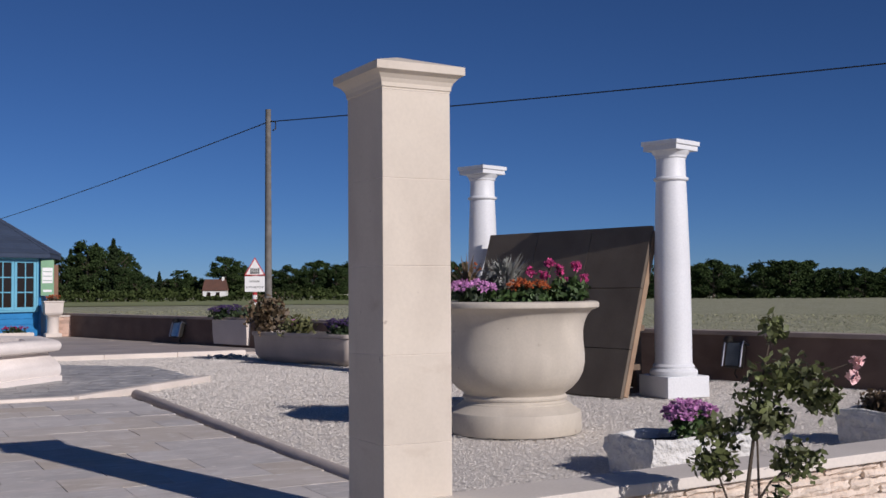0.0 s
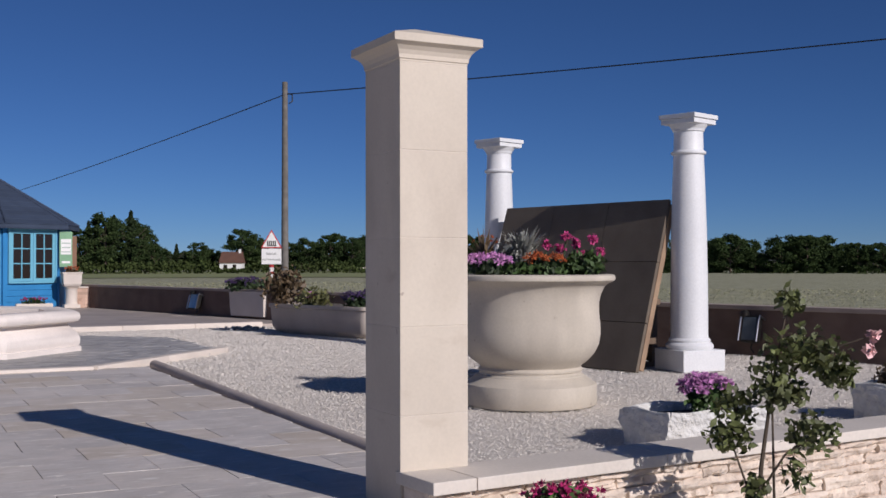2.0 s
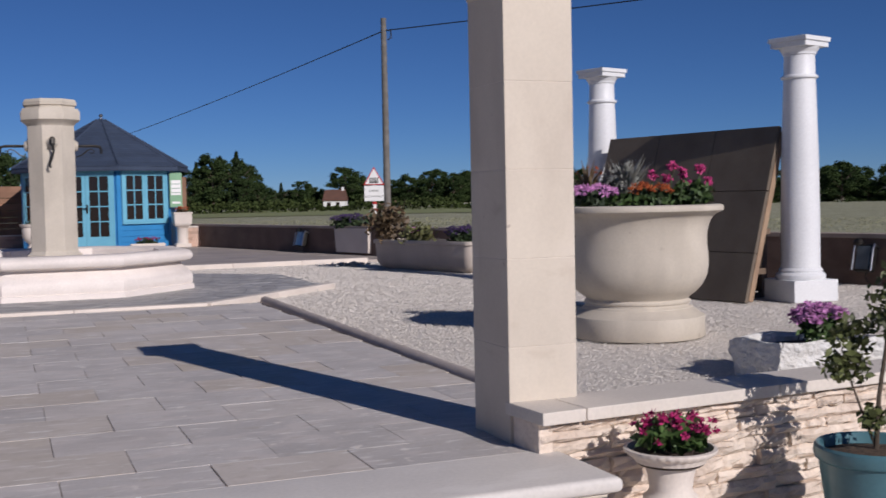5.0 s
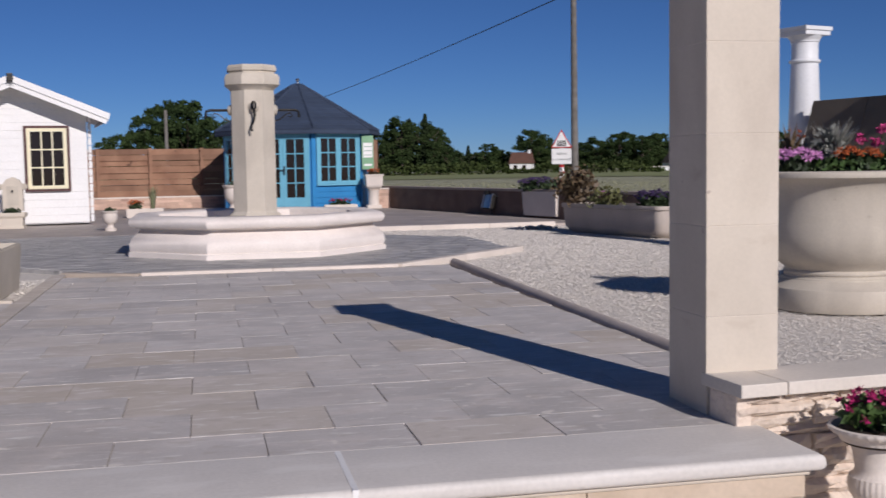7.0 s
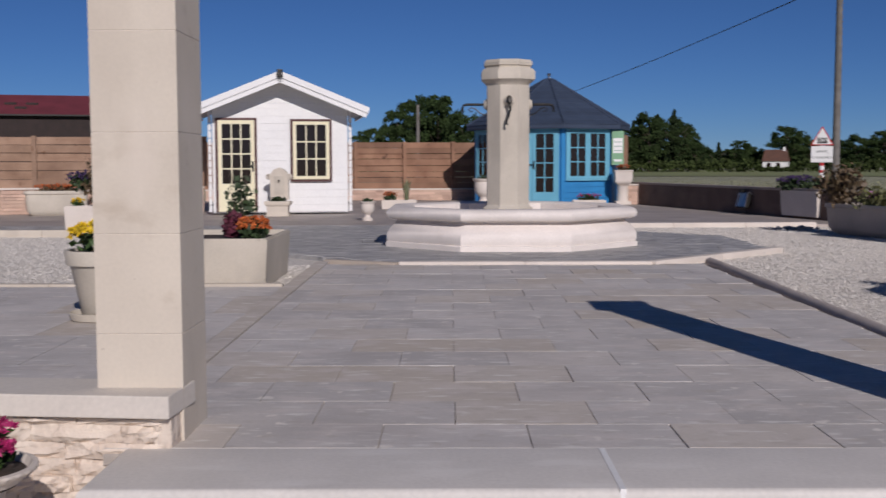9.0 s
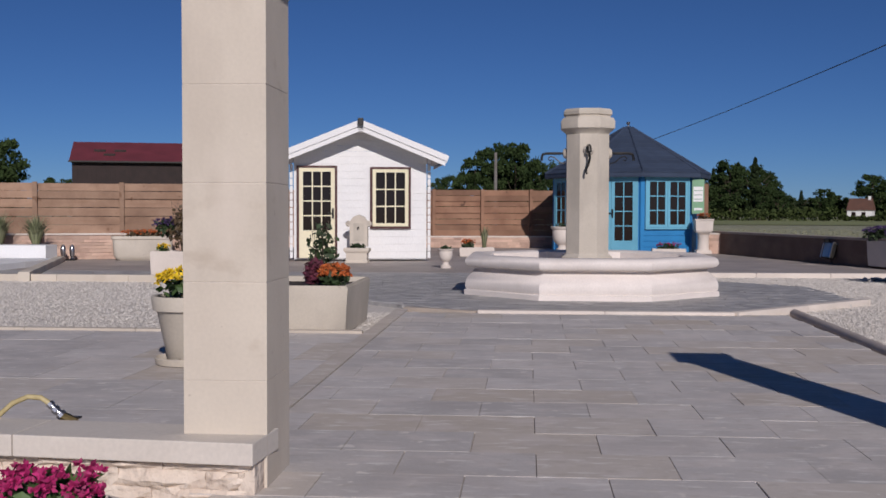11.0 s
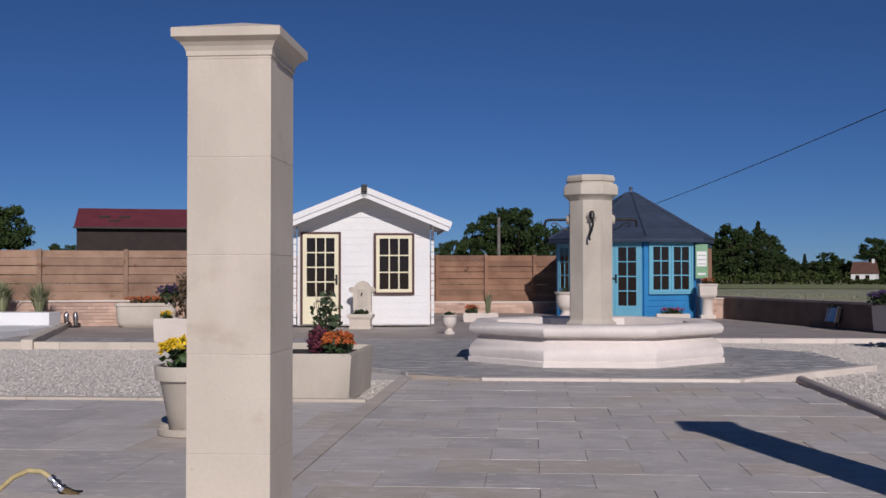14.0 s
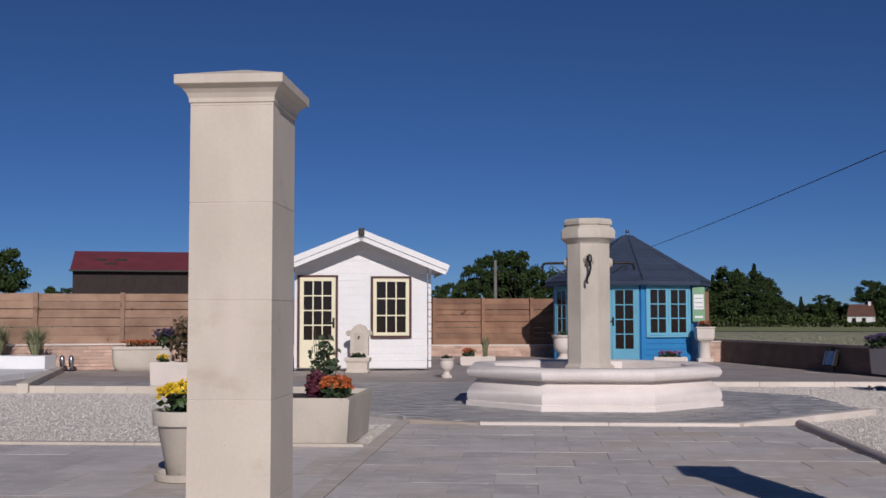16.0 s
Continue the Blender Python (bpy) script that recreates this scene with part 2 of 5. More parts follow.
def lathe(bm, prof, seg=48, cx=0.0, cy=0.0, turn=0.0, caps=True, sx=1.0, sy=1.0):
    """Rings of (radius, z) round a vertical axis."""
    rings = []
    for r, z in prof:
        rings.append([bm.verts.new((cx + sx * r * math.cos(turn + 2 * math.pi * i / seg), cy + sy * r * math.sin(turn + 2 * math.pi * i / seg), z)) for i in range(seg)])
    for a, b in zip(rings, rings[1:]):
        for i in range(seg):
            bm.faces.new((a[i], a[(i + 1) % seg], b[(i + 1) % seg], b[i]))
    if caps:
        bm.faces.new(rings[0][::-1])
        bm.faces.new(rings[-1])
    return bm


def square_loft(bm, prof, cx=0.0, cy=0.0):
    """Square sections of (half side, z)."""
    return lathe(bm, [(h * math.sqrt(2), z) for h, z in prof], 4, cx, cy, math.pi / 4)


def tube(bm, pts, r, seg=8, r2=None):
    """A round rod along points, tapering to r2."""
    pts = [Vector(p) for p in pts]
    rings = []
    for i, p in enumerate(pts):
        t = (pts[min(i + 1, len(pts) - 1)] - pts[max(i - 1, 0)]).normalized()
        a = t.orthogonal().normalized() if i == 0 else (a - t * a.dot(t)).normalized()
        b = t.cross(a)
        k = i / max(1, len(pts) - 1)
        rr = r if r2 is None else r + (r2 - r) * k
        rings.append([bm.verts.new(p + rr * (math.cos(2 * math.pi * j / seg) * a + math.sin(2 * math.pi * j / seg) * b)) for j in range(seg)])
    for a_, b_ in zip(rings, rings[1:]):
        for j in range(seg):
            bm.faces.new((a_[j], a_[(j + 1) % seg], b_[(j + 1) % seg], b_[j]))
    bm.faces.new(rings[0][::-1])
    bm.faces.new(rings[-1])
    return bm


def prism(bm, poly, z0, z1):
    a = [bm.verts.new((x, y, z0)) for x, y in poly]
    b = [bm.verts.new((x, y, z1)) for x, y in poly]
    k = len(poly)
    bm.faces.new(a[::-1])
    bm.faces.new(b)
    for i in range(k):
        bm.faces.new((a[i], a[(i + 1) % k], b[(i + 1) % k], b[i]))
    return bm


def mesh(name, bm, material, smooth=False):
    bmesh.ops.recalc_face_normals(bm, faces=bm.faces)
    me = bpy.data.meshes.new(name)
    bm.to_mesh(me)
    bm.free()
    me.materials.append(material)
    if smooth:
        me.shade_smooth()
        me.set_sharp_from_angle(angle=radians(35))
    return me


def part(name, bm, material, parent, label="", smooth=False, at=None):
    ob = new(name, mesh(name, bm, material, smooth))
    ob.parent = parent
    if at is not None:
        ob.matrix_basis = at
    return tagged(ob, label) if label else ob


def thing(name, m, label, category, group=""):
    ob = new(name)
    ob.matrix_basis = m
    ob.empty_display_size = 0.1
    return tagged(ob, label, category, group)


def setting(name, bm, material, label="", smooth=False):
    return tagged(new(name, mesh(name, bm, material, smooth)), label, kind="structure")


def leaves(bm, centre, radii, n, size, rng, upward=0.0, long=1.6):
    """Small folded leaf quads, scattered in an ellipsoid."""
    for _ in range(n):
        while True:
            v = Vector((rng.uniform(-1, 1), rng.uniform(-1, 1), rng.uniform(-1, 1)))
            if v.length < 1:
                break
        v = v * (0.55 + 0.45 * rng.random())
        p = Vector(centre) + Vector((v.x * radii[0], v.y * radii[1], v.z * radii[2]))
        d = Vector((rng.gauss(0, 1), rng.gauss(0, 1), rng.gauss(0, 1) + upward))
        d = d.normalized() if d.length > 0 else Vector((0, 0, 1))
        a = d.orthogonal().normalized()
        a.rotate(Matrix.Rotation(rng.random() * 6.283, 3, d))
        s = size * rng.uniform(0.6, 1.3)
        q = [p - a * s * 0.45, p + d * s * long * 0.5 + a.cross(d) * s * 0.12, p + a * s * 0.45, p - d * s * long * 0.5]
        bm.faces.new([bm.verts.new(w) for w in q])
    return bm


# ---- large structure ----
LOW = -0.46          # yard in front of the step
FIELD_Z = -0.5


def fall(r, az=10.0):
    """Height of the field at r metres from the terrace: it sinks gently away, more so to the east."""
    k = np.clip((r - 30) / 255, 0.0, 1.0)
    e = np.clip((az - 22) / 12, 0.0, 1.0)
    return FIELD_Z - (0.46 + 2.3 * e * e * (3 - 2 * e)) * k


bm = lathe(bmesh.new(), [(r, FIELD_Z) for r in (0.5, 15, 30, 60, 100, 140, 180, 220, 260, 300, 600, 1500, 4500)], 144)
for v in bm.verts:
    az_v = math.degrees(math.atan2(v.co.x, v.co.y))
    v.co.z = fall(math.hypot(v.co.x, v.co.y), az_v if az_v < 90 else 180 - az_v)
setting("ground", bm, FIELD, "dry pale stubble field reaching to the horizon", smooth=True)
bm = bmesh.new()
cols = [(-14, -0.46), (-3, -0.45), (2.6, -0.43), (3.2, -0.38), (4.3, -0.26), (6, -0.22), (14, -0.20)]
lo = [bm.verts.new((x, -12, z)) for x, z in cols]
hi = [bm.verts.new((x, 3.75 + max(0, x - 3) * 0.1, z)) for x, z in cols]
for i in range(len(cols) - 1):
    bm.faces.new((lo[i], lo[i + 1], hi[i + 1], hi[i]))
setting("yard_gravel", bm, GRAVEL_BED, "pale gravel yard in front of the step")


def rx(y, off=0.0):
    """x of the brown boundary wall's near face at y."""
    return 4.30 + (25.6 - y) * 0.2604 + off


terrace = [(-30, 6.45), (-1.2, 3.92), (-1.1, 3.8), (1.8, 3.8), (1.95, 3.88), (5.0, 4.12), (10.0, 4.5), (rx(4.5, 0.1), 4.5), (rx(27.5, 0.1), 27.5), (4.0, 30), (-30, 30)]
setting("terrace_base", prism(bmesh.new(), terrace, FIELD_Z - 0.1, -0.045), GRAVEL_BED, "gravel bed under the terrace")


def wall_line(name, x0, y0, x1, y1, thick, z0, z1, material, label, bev=0.0):
    """A straight wall from end to end, thick away from its left side."""
    L, a = math.hypot(x1 - x0, y1 - y0), math.atan2(y1 - y0, x1 - x0)
    ob = setting(name, bx(0, L, 0, thick, z0, z1, bev), material, label)
    ob.matrix_basis = Matrix.Translation((x0, y0, 0)) @ Matrix.Rotation(a, 4, "Z")
    return ob


# brown boundary wall with its coping
wb = wall_line("wall_east", rx(4.0), 4.0, rx(26.2), 26.2, -0.16, FIELD_Z, 0.47, WALL_BROWN, "brown rendered low boundary wall")
part("coping", bx(0, 22.95, -0.185, 0.02, 0.47, 0.52, 0.008), CAPWALL, wb, "grey-brown stone coping")

# back walls with the fence on them
BACKS = [("wall_north_west", (-16.0, 18.75), (-5.2, 22.6), 0.48), ("wall_north", (-6.5, 28.6), (1.2, 29.5), 0.27), ("wall_north_east", (3.9, 25.9), (4.55, 25.75), 0.44)]
backs = []
for nm, a, b, h in BACKS:
    w = wall_line(nm, *a, *b, 0.2, FIELD_Z, h, FACING_PINK, "low wall faced with pinkish split stone")
    L = math.dist(a, b)
    part("coping", bx(-0.01, L + 0.01, -0.03, 0.23, h, h + 0.035, 0.006), STONE_WHITE, w, "pale stone coping")
    backs.append((w, L, h))
# split-stone faces on them, past what could be counted
for w, L, h in backs:
    rng = random.Random(5)
    bm = bmesh.new()
    z = 0.0
    while z < h - 0.03:
        hh = min(rng.uniform(0.05, 0.08), h - z)
        x = 0.0
        while x < L - 0.05:
            ll = min(rng.uniform(0.12, 0.4), L - x)
            box(bm, x + 0.003, x + ll - 0.003, -0.012 - rng.random() * 0.015, 0.01, z + 0.003, z + hh - 0.003)
            x += ll
        z += hh
    tagged(part("stone_facing", bm, island(FACING_PINK.copy(), 0.8, 1.15), w, "rough pinkish split-stone courses"), kind="stuff")


def fence(x0, y0, x1, y1, z0, z1, bays, label, wood, k=6):
    L, a = math.hypot(x1 - x0, y1 - y0), math.atan2(y1 - y0, x1 - x0)
    f = thing("timber_fence", Matrix.Translation((x0, y0, z0)) @ Matrix.Rotation(a, 4, "Z"), label, "fence")
    H = z1 - z0
    rng = random.Random(int(L * 100))
    post = mesh("post", bx(-0.045, 0.045, -0.05, 0.04, 0, H + 0.01, 0.006), wood)
    cuts = [0.0]
    for j in range(k):
        cuts.append(cuts[-1] + rng.uniform(0.88, 1.12))
    cuts = [c * H / cuts[-1] for c in cuts]
    slat = [mesh("slat", bx(0, L / bays, 0, 0.022, -0.004, cuts[j + 1] - cuts[j] - (0.014 if j % 3 else 0.004), 0.004), wood) for j in range(k)]
    for i in range(bays + 1):
        p = new("post", post)
        p.parent, p.matrix_basis = f, Matrix.Translation((i * L / bays, -0.03, 0))
        if i < bays:
            for j in range(k):
                s = new("slat", slat[j])
                s.parent = f
                s.matrix_basis = Matrix.Translation((i * L / bays, 0.03 * (j % 2), cuts[j] + rng.uniform(-0.002, 0.007))) @ Matrix.Rotation(radians(rng.uniform(-0.25, 0.25)), 4, "Y") @ Matrix.Rotation(radians(rng.uniform(-2.5, 2.5)), 4, "X")
    return f


fence(-16.0, 18.85, -5.2, 22.7, 0.515, 1.52, 7, "pale brown horizontal-board timber fence on the low wall", PALE_BOARD)
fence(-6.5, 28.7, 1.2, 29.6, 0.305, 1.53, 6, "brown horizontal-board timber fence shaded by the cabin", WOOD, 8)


# ---- pillars and front walls ----
def pillar(x, y, k, label):
    t = thing("gate_pillar", pose(x, y, 0), label, "pillar", "gate pillars")
    h = 0.152
    zs = [0.0, 0.385, 0.738, 1.093, 1.443, 1.795]
    for a, b in zip(zs, zs[1:]):
        part("stone_block", bx(-h, h, -h * k, h * k, a, b - 0.002, 0.002), STONE, t)
        part("joint", bx(-h + 0.002, h - 0.002, -h * k + 0.002, h * k - 0.002, b - 0.004, b + 0.001), STONE_WHITE, t)
    prof = [(h, 1.795), (h, 1.803), (h + 0.004, 1.806), (h + 0.005, 1.822), (h + 0.012, 1.838), (h + 0.024, 1.853), (h + 0.040, 1.865)]
    bm = square_loft(bmesh.new(), prof)
    bmesh.ops.scale(bm, vec=(1, k, 1), verts=bm.verts)
    part("capital", bm, STONE, t, "flared stone capital")
    bm = square_loft(bmesh.new(), [(h + 0.043, 1.865), (h + 0.045, 1.867), (h + 0.045, 1.898), (h + 0.042, 1.900), (0.01, 1.962)])
    bmesh.ops.scale(bm, vec=(1, k, 1), verts=bm.verts)
    part("cap_slab", bm, STONE, t, "shallow pyramid cap slab")
    return t


pillar(1.977, 4.121, 1.14, "tall square cream stone pillar with flared cap by the step")
pillar(-1.253, 4.085, 1.22, "tall square cream stone pillar with flared cap beside the tap")


CAPSTONE = mat("cap_stone", (0.66, 0.60, 0.53), (0.60, 0.545, 0.48), 0.8, 2.5, 60, 0.08, 0.04)


def front_wall(name, m, L, mirror=1, cap=(0.115, 0.165), start=0.2):
    """Low retaining wall running along +x (or -x) from the opening; pieces of split stone, caps on top."""
    rng = random.Random(11 + mirror)
    w = setting(name, bx(min(0.05, L * mirror), max(-0.05 if mirror < 0 else 0.05, L * mirror), 0.085, 0.24, FIELD_Z, 0.115), MORTAR, "low retaining wall faced with pale split stone")
    w.matrix_basis = m
    x = -0.0
    caps = []
    first = True
    while x < L:
        ll = start if first else 0.98
        caps.append((x, min(x + ll, L)))
        x += ll
        first = False
    for a, b in caps:
        part("cap_stone", bx(min(a * mirror, b * mirror) + 0.002, max(a * mirror, b * mirror) - 0.002, 0.0, 0.29, cap[0], cap[1], 0.005), CAPSTONE, w, "smooth pale cap stone")
    e0, e1 = sorted((0.012 * mirror, 0.075 * mirror))
    part("end_stone", bx(e0, e1, 0.05, 0.245, FIELD_Z + 0.02, cap[0] - 0.002, 0.006), FACING, w, "dressed end stone of the wall")
    kinds = []
    for i in range(14):
        bm = bmesh.new()
        nx, nz = 5, 3
        grid = [[bm.verts.new((a / nx + (rng.uniform(-0.06, 0.06) if 0 < a < nx else 0), rng.uniform(-0.012, 0.010) + (0.010 if a in (0, nx) or c in (0, nz) else -0.006), c / nz + (rng.uniform(-0.08, 0.08) if 0 < c < nz else rng.uniform(-0.05, 0.02)))) for c in range(nz + 1)] for a in range(nx + 1)]
        for a in range(nx):
            for c in range(nz):
                bm.faces.new((grid[a][c], grid[a + 1][c], grid[a + 1][c + 1], grid[a][c + 1]))
        rim = [grid[a][0] for a in range(nx + 1)] + [grid[nx][c] for c in range(1, nz + 1)] + [grid[a][nz] for a in range(nx - 1, -1, -1)] + [grid[0][c] for c in range(nz - 1, 0, -1)]
        back = [bm.verts.new((v.co.x, 0.07, v.co.z)) for v in rim]
        for a in range(len(rim)):
            b = (a + 1) % len(rim)
            bm.faces.new((rim[b], rim[a], back[a], back[b]))
        kinds.append(mesh("stone", bm, FACING))
    z = -0.47
    row = 0
    while z < 0.09:
        hh = rng.uniform(0.038, 0.07)
        hh = min(hh, 0.112 - z)
        x = 0.02 if row % 2 else 0.045
        while x < L - 0.05:
            ll = rng.uniform(0.13, 0.38)
            s = new("stone", rng.choice(kinds))
            s.parent = w
            s.matrix_basis = Matrix.Translation((x if mirror > 0 else -x - ll, 0.045 + rng.uniform(-0.014, 0.014), z)) @ Matrix.Diagonal((ll - 0.002, 1, hh - 0.001, 1))
            x += ll
        z += hh
        row += 1
    return w


front_wall("wall_front_right", pose(1.84, 3.69, 0, 0, 0, 4.5), 8.0, 1)
front_wall("wall_front_left", pose(-1.113, 3.745, 0, 0, 0, -5.0), 7.0, -1, (0.113, 0.192), 0.9)

# step in the opening
step = setting("step", bx(-1.16, 1.9, 3.36, 3.80, FIELD_Z, -0.065), STONE, "cream stone step between the pillars")
for a, b in ((-1.29, 0.357), (0.373, 1.955)):
    bm = bx(a, b, 3.31, 3.795, -0.06, 0.0)
    es = [e for e in bm.edges if all(v.co.y < 3.32 for v in e.verts) and abs(e.verts[0].co.x - e.verts[1].co.x) > 0.5]
    es += [e for e in bm.edges if all(abs(v.co.x - (a if a < -1 else b)) < 0.01 for v in e.verts) and abs(e.verts[0].co.y - e.verts[1].co.y) > 0.2]
    bmesh.ops.bevel(bm, geom=es, offset=0.024, segments=4, affect="EDGES", profile=0.5)
    part("tread", bm, TREAD, step, "bullnosed pale grey tread stone", smooth=True)
part("joint", bx(0.355, 0.375, 3.312, 3.79, -0.055, 0.0015), WHITE, step, "white mortar joint")
for a, b in ((-1.16, -0.4), (-0.4, 0.36), (0.36, 1.12), (1.12, 1.9)):
    part("riser_stone", bx(a + 0.002, b - 0.002, 3.345, 3.37, -0.152, -0.075, 0.003), RISER, step)
    part("lower_riser_stone", bx(a + 0.002, b - 0.002, 3.335, 3.37, LOW - 0.05, -0.155, 0.005), STONE_WHITE, step, "paler stone of the lower course")
part("moulding", tube(bmesh.new(), [(-1.17, 3.345, -0.068), (1.91, 3.345, -0.068)], 0.009, 8), STONE, step, "thin rounded moulding under the tread")


# ---- paving ----
def paving(name, x0, x1, y0, y1, lx, ly, material, label, seed, bond=0.0, lead=0.0):
    rng = random.Random(seed)
    f = setting(name, bx(x0, x1, y0, y1, -0.06, -0.006), JOINT, label)
    kinds = [mesh("paver", bx(0, lx - 0.008, 0, ly - 0.008, -0.04, 0.0, 0.0012), material) for _ in range(3)]
    y, row = y0 - lead, 0
    while y < y1 - 0.05:
        x = x0 - lx + (bond + (lx * 0.5 if row % 2 else 0.0)) % lx
        while x < x1 - 0.03:
            ll = lx
            a, b = max(x, x0), min(x + ll, x1)
            c = max(y, y0)
            d = min(y + ly, y1) - c
            if b - a > 0.04:
                p = new("paver", rng.choice(kinds))
                p.parent = f
                p.matrix_basis = Matrix.Translation((a + rng.uniform(0.001, 0.003), c + rng.uniform(0.0, 0.001), rng.uniform(-0.001, 0.001))) @ Matrix.Diagonal(((b - a - rng.uniform(0.002, 0.006)) / (lx - 0.008), (d - (0.0035 if rng.random() < 0.3 else 0.001)) / (ly - 0.008), 1, 1)) @ Matrix.Rotation(radians(rng.uniform(-0.1, 0.1)), 4, "Y")
            x += ll
        y += ly
        row += 1
    return f


paving("paving_path", -1.36, 2.30, 3.80, 10.72, 0.537, 0.402, PAVER, "sunlit grey concrete paving with pale joints", 3, 0.416, 0.057)
paving("paving_west", -7.5, -1.495, 4.45, 8.80, 0.55, 0.93, PAVER, "grey concrete paving branching to the side", 4)
setting("terrace_margin", prism(bmesh.new(), [(-7.5, 4.38), (-1.42, 3.98), (-1.42, 4.46), (-7.5, 4.46)], -0.06, -0.001), PAVER, "grey paving margin along the low wall")
setting("border_strip", bx(-1.49, -1.365, 4.47, 10.98, -0.06, 0.006, 0.004), PAVER, "grey flush border strip")

# fountain apron and back terrace of small blue-grey setts
FX, FY = 0.567, 13.65


def octagon(apothem, cx=FX, cy=FY):
    r = apothem / math.cos(math.pi / 8)
    return [(cx + r * math.cos(math.pi / 8 + i * math.pi / 4), cy + r * math.sin(math.pi / 8 + i * math.pi / 4)) for i in range(8)]


def in_oct(x, y, ap):
    dx, dy = abs(x - FX), abs(y - FY)
    return max(dx, dy, (dx + dy) / math.sqrt(2)) < ap


def back_area(x, y):
    return in_oct(x, y, 2.88) or (17.45 < y < 28.9 and -9.0 < x < rx(y) + 0.05) or (-3.4 < x < FX and 13.6 < y < 17.5) or (-9.0 < x < -3.3 and 15.45 < y < 17.5)


rng = random.Random(8)
bm = bmesh.new()
pts, faces = [], []
y = 10.7
while y < 17.4:
    dy = 0.14
    x = -9.0 + rng.uniform(-0.2, 0)
    while x < 6.6:
        dx = rng.uniform(0.12, 0.26)
        cx, cy = x + dx / 2, y + dy / 2
        if back_area(cx, cy) and y < 17.4:
            z = rng.uniform(-0.0015, 0.0015)
            i = len(pts)
            g_ = 0.001
            for zz in (-0.04, z):
                e = 0 if zz == -0.04 else 0.0012
                pts += [(x + g_ + e, y + g_ + e, zz), (x + dx - g_ - e, y + g_ + e, zz), (x + dx - g_ - e, y + dy - g_ - e, zz), (x + g_ + e, y + dy - g_ - e, zz)]
            faces += [(i + 4, i + 5, i + 6, i + 7)] + [(i + a, i + (a + 1) % 4, i + 4 + (a + 1) % 4, i + 4 + a) for a in range(4)]
        x += dx
    y += dy
me = bpy.data.meshes.new("setts")
me.from_pydata(pts, [], faces)
me.materials.append(island(PAVER_BLUE.copy(), 0.84, 1.12))
apron = setting("paving_apron", prism(bmesh.new(), octagon(2.93), -0.06, -0.006), PAVER_BLUE, "blue-grey setts round the fountain")
ob = new("setts", me)
ob.parent = apron
tagged(ob, "wet-looking blue-grey setts", kind="stuff")
for nm, a in (("paving_link", (-3.4, FX - 2, 14.2, 17.45)), ("paving_link_west", (-9.0, -3.4, 15.45, 17.45))):
    setting(nm, bx(*a, -0.07, -0.010), PAVER_BLUE, "joint bed of the back terrace paving")
pts, faces = [], []
back = setting("paving_back", prism(bmesh.new(), [(-9.0, 17.45), (rx(17.45, -0.01), 17.45), (rx(26.2, -0.01), 26.2), (3.7, 28.8), (-9.0, 28.8)], -0.07, -0.004), TERRACE, "brown-grey slab paving of the back terrace")
y = 17.46
while y < 28.5:
    x = -9.0 + rng.uniform(-0.3, 0)
    while x < 6.6:
        dx = rng.uniform(0.5, 0.8)
        if -9.3 < x and x + dx < rx(y + 0.5) - 0.01:
            i, z = len(pts), rng.uniform(-0.001, 0.001)
            for zz in (-0.04, z):
                pts += [(x + 0.002, y + 0.002, zz), (x + dx - 0.002, y + 0.002, zz), (x + dx - 0.002, y + 0.498, zz), (x + 0.002, y + 0.498, zz)]
            faces += [(i + 4, i + 5, i + 6, i + 7)] + [(i + a, i + (a + 1) % 4, i + 4 + (a + 1) % 4, i + 4 + a) for a in range(4)]
        x += dx
    y += 0.5
me = bpy.data.meshes.new("slabs")
me.from_pydata(pts, [], faces)
me.materials.append(island(TERRACE.copy(), 0.95, 1.05))
ob = new("slabs", me)
ob.parent = back
tagged(ob, "smooth brown-grey terrace slabs", kind="stuff")


def kerb(name, pts_, w, z0, z1, material, label, round_=0.01):
    k = setting(name, bx(0, 0.01, 0, 0.01, -0.05, -0.04), material, label)
    for a, b in zip(pts_, pts_[1:]):
        n_ = max(1, round(math.dist(a, b) / 1.0))
        for i in range(n_):
            p = Vector(a).lerp(Vector(b), i / n_)
            q = Vector(a).lerp(Vector(b), (i + 1) / n_)
            L = (q - p).length
            s = part("kerb_stone", tube(bmesh.new(), [(0.001, 0, z1 - w / 2), (L - 0.001, 0, z1 - w / 2)], w / 2, 20) if round_ > 0.03 else bx(0.001, L - 0.001, -w / 2, w / 2, z0, z1, round_), material, k, smooth=True)
            s.matrix_basis = Matrix.Translation((p.x, p.y, 0)) @ Matrix.Rotation(math.atan2(q.y - p.y, q.x - p.x), 4, "Z")
    return k


o = octagon(2.95)
kerb("kerb_path", [(2.35, 4.2), (2.35, 5.4), (2.44, 11.05)], 0.10, -0.06, 0.032, mat("grey_kerb", (0.50, 0.43, 0.385), (0.41, 0.35, 0.31), 0.8, 3, 50, 0.2), "rounded grey kerb along the gravel", 0.035)
TAN_KERB = mat("tan_kerb", (0.46, 0.39, 0.325), (0.37, 0.31, 0.26), 0.85, 4, 50, 0.2)
kerb("kerb_apron_west", [(-1.40, 11.08), (o[5][0] - 0.02, o[5][1])], 0.10, -0.06, 0.02, TAN_KERB, "tan stone edging beside the apron")
kerb("kerb_apron", [o[5], o[6], o[7], (3.55, 12.5)], 0.12, -0.06, 0.03, STONE_WHITE, "pale stone edging of the fountain apron")
kerb("kerb_back", [(2.2, 17.30), (5.6, 17.48)], 0.16, -0.06, 0.035, STONE_WHITE, "pale stone edging of the back terrace")
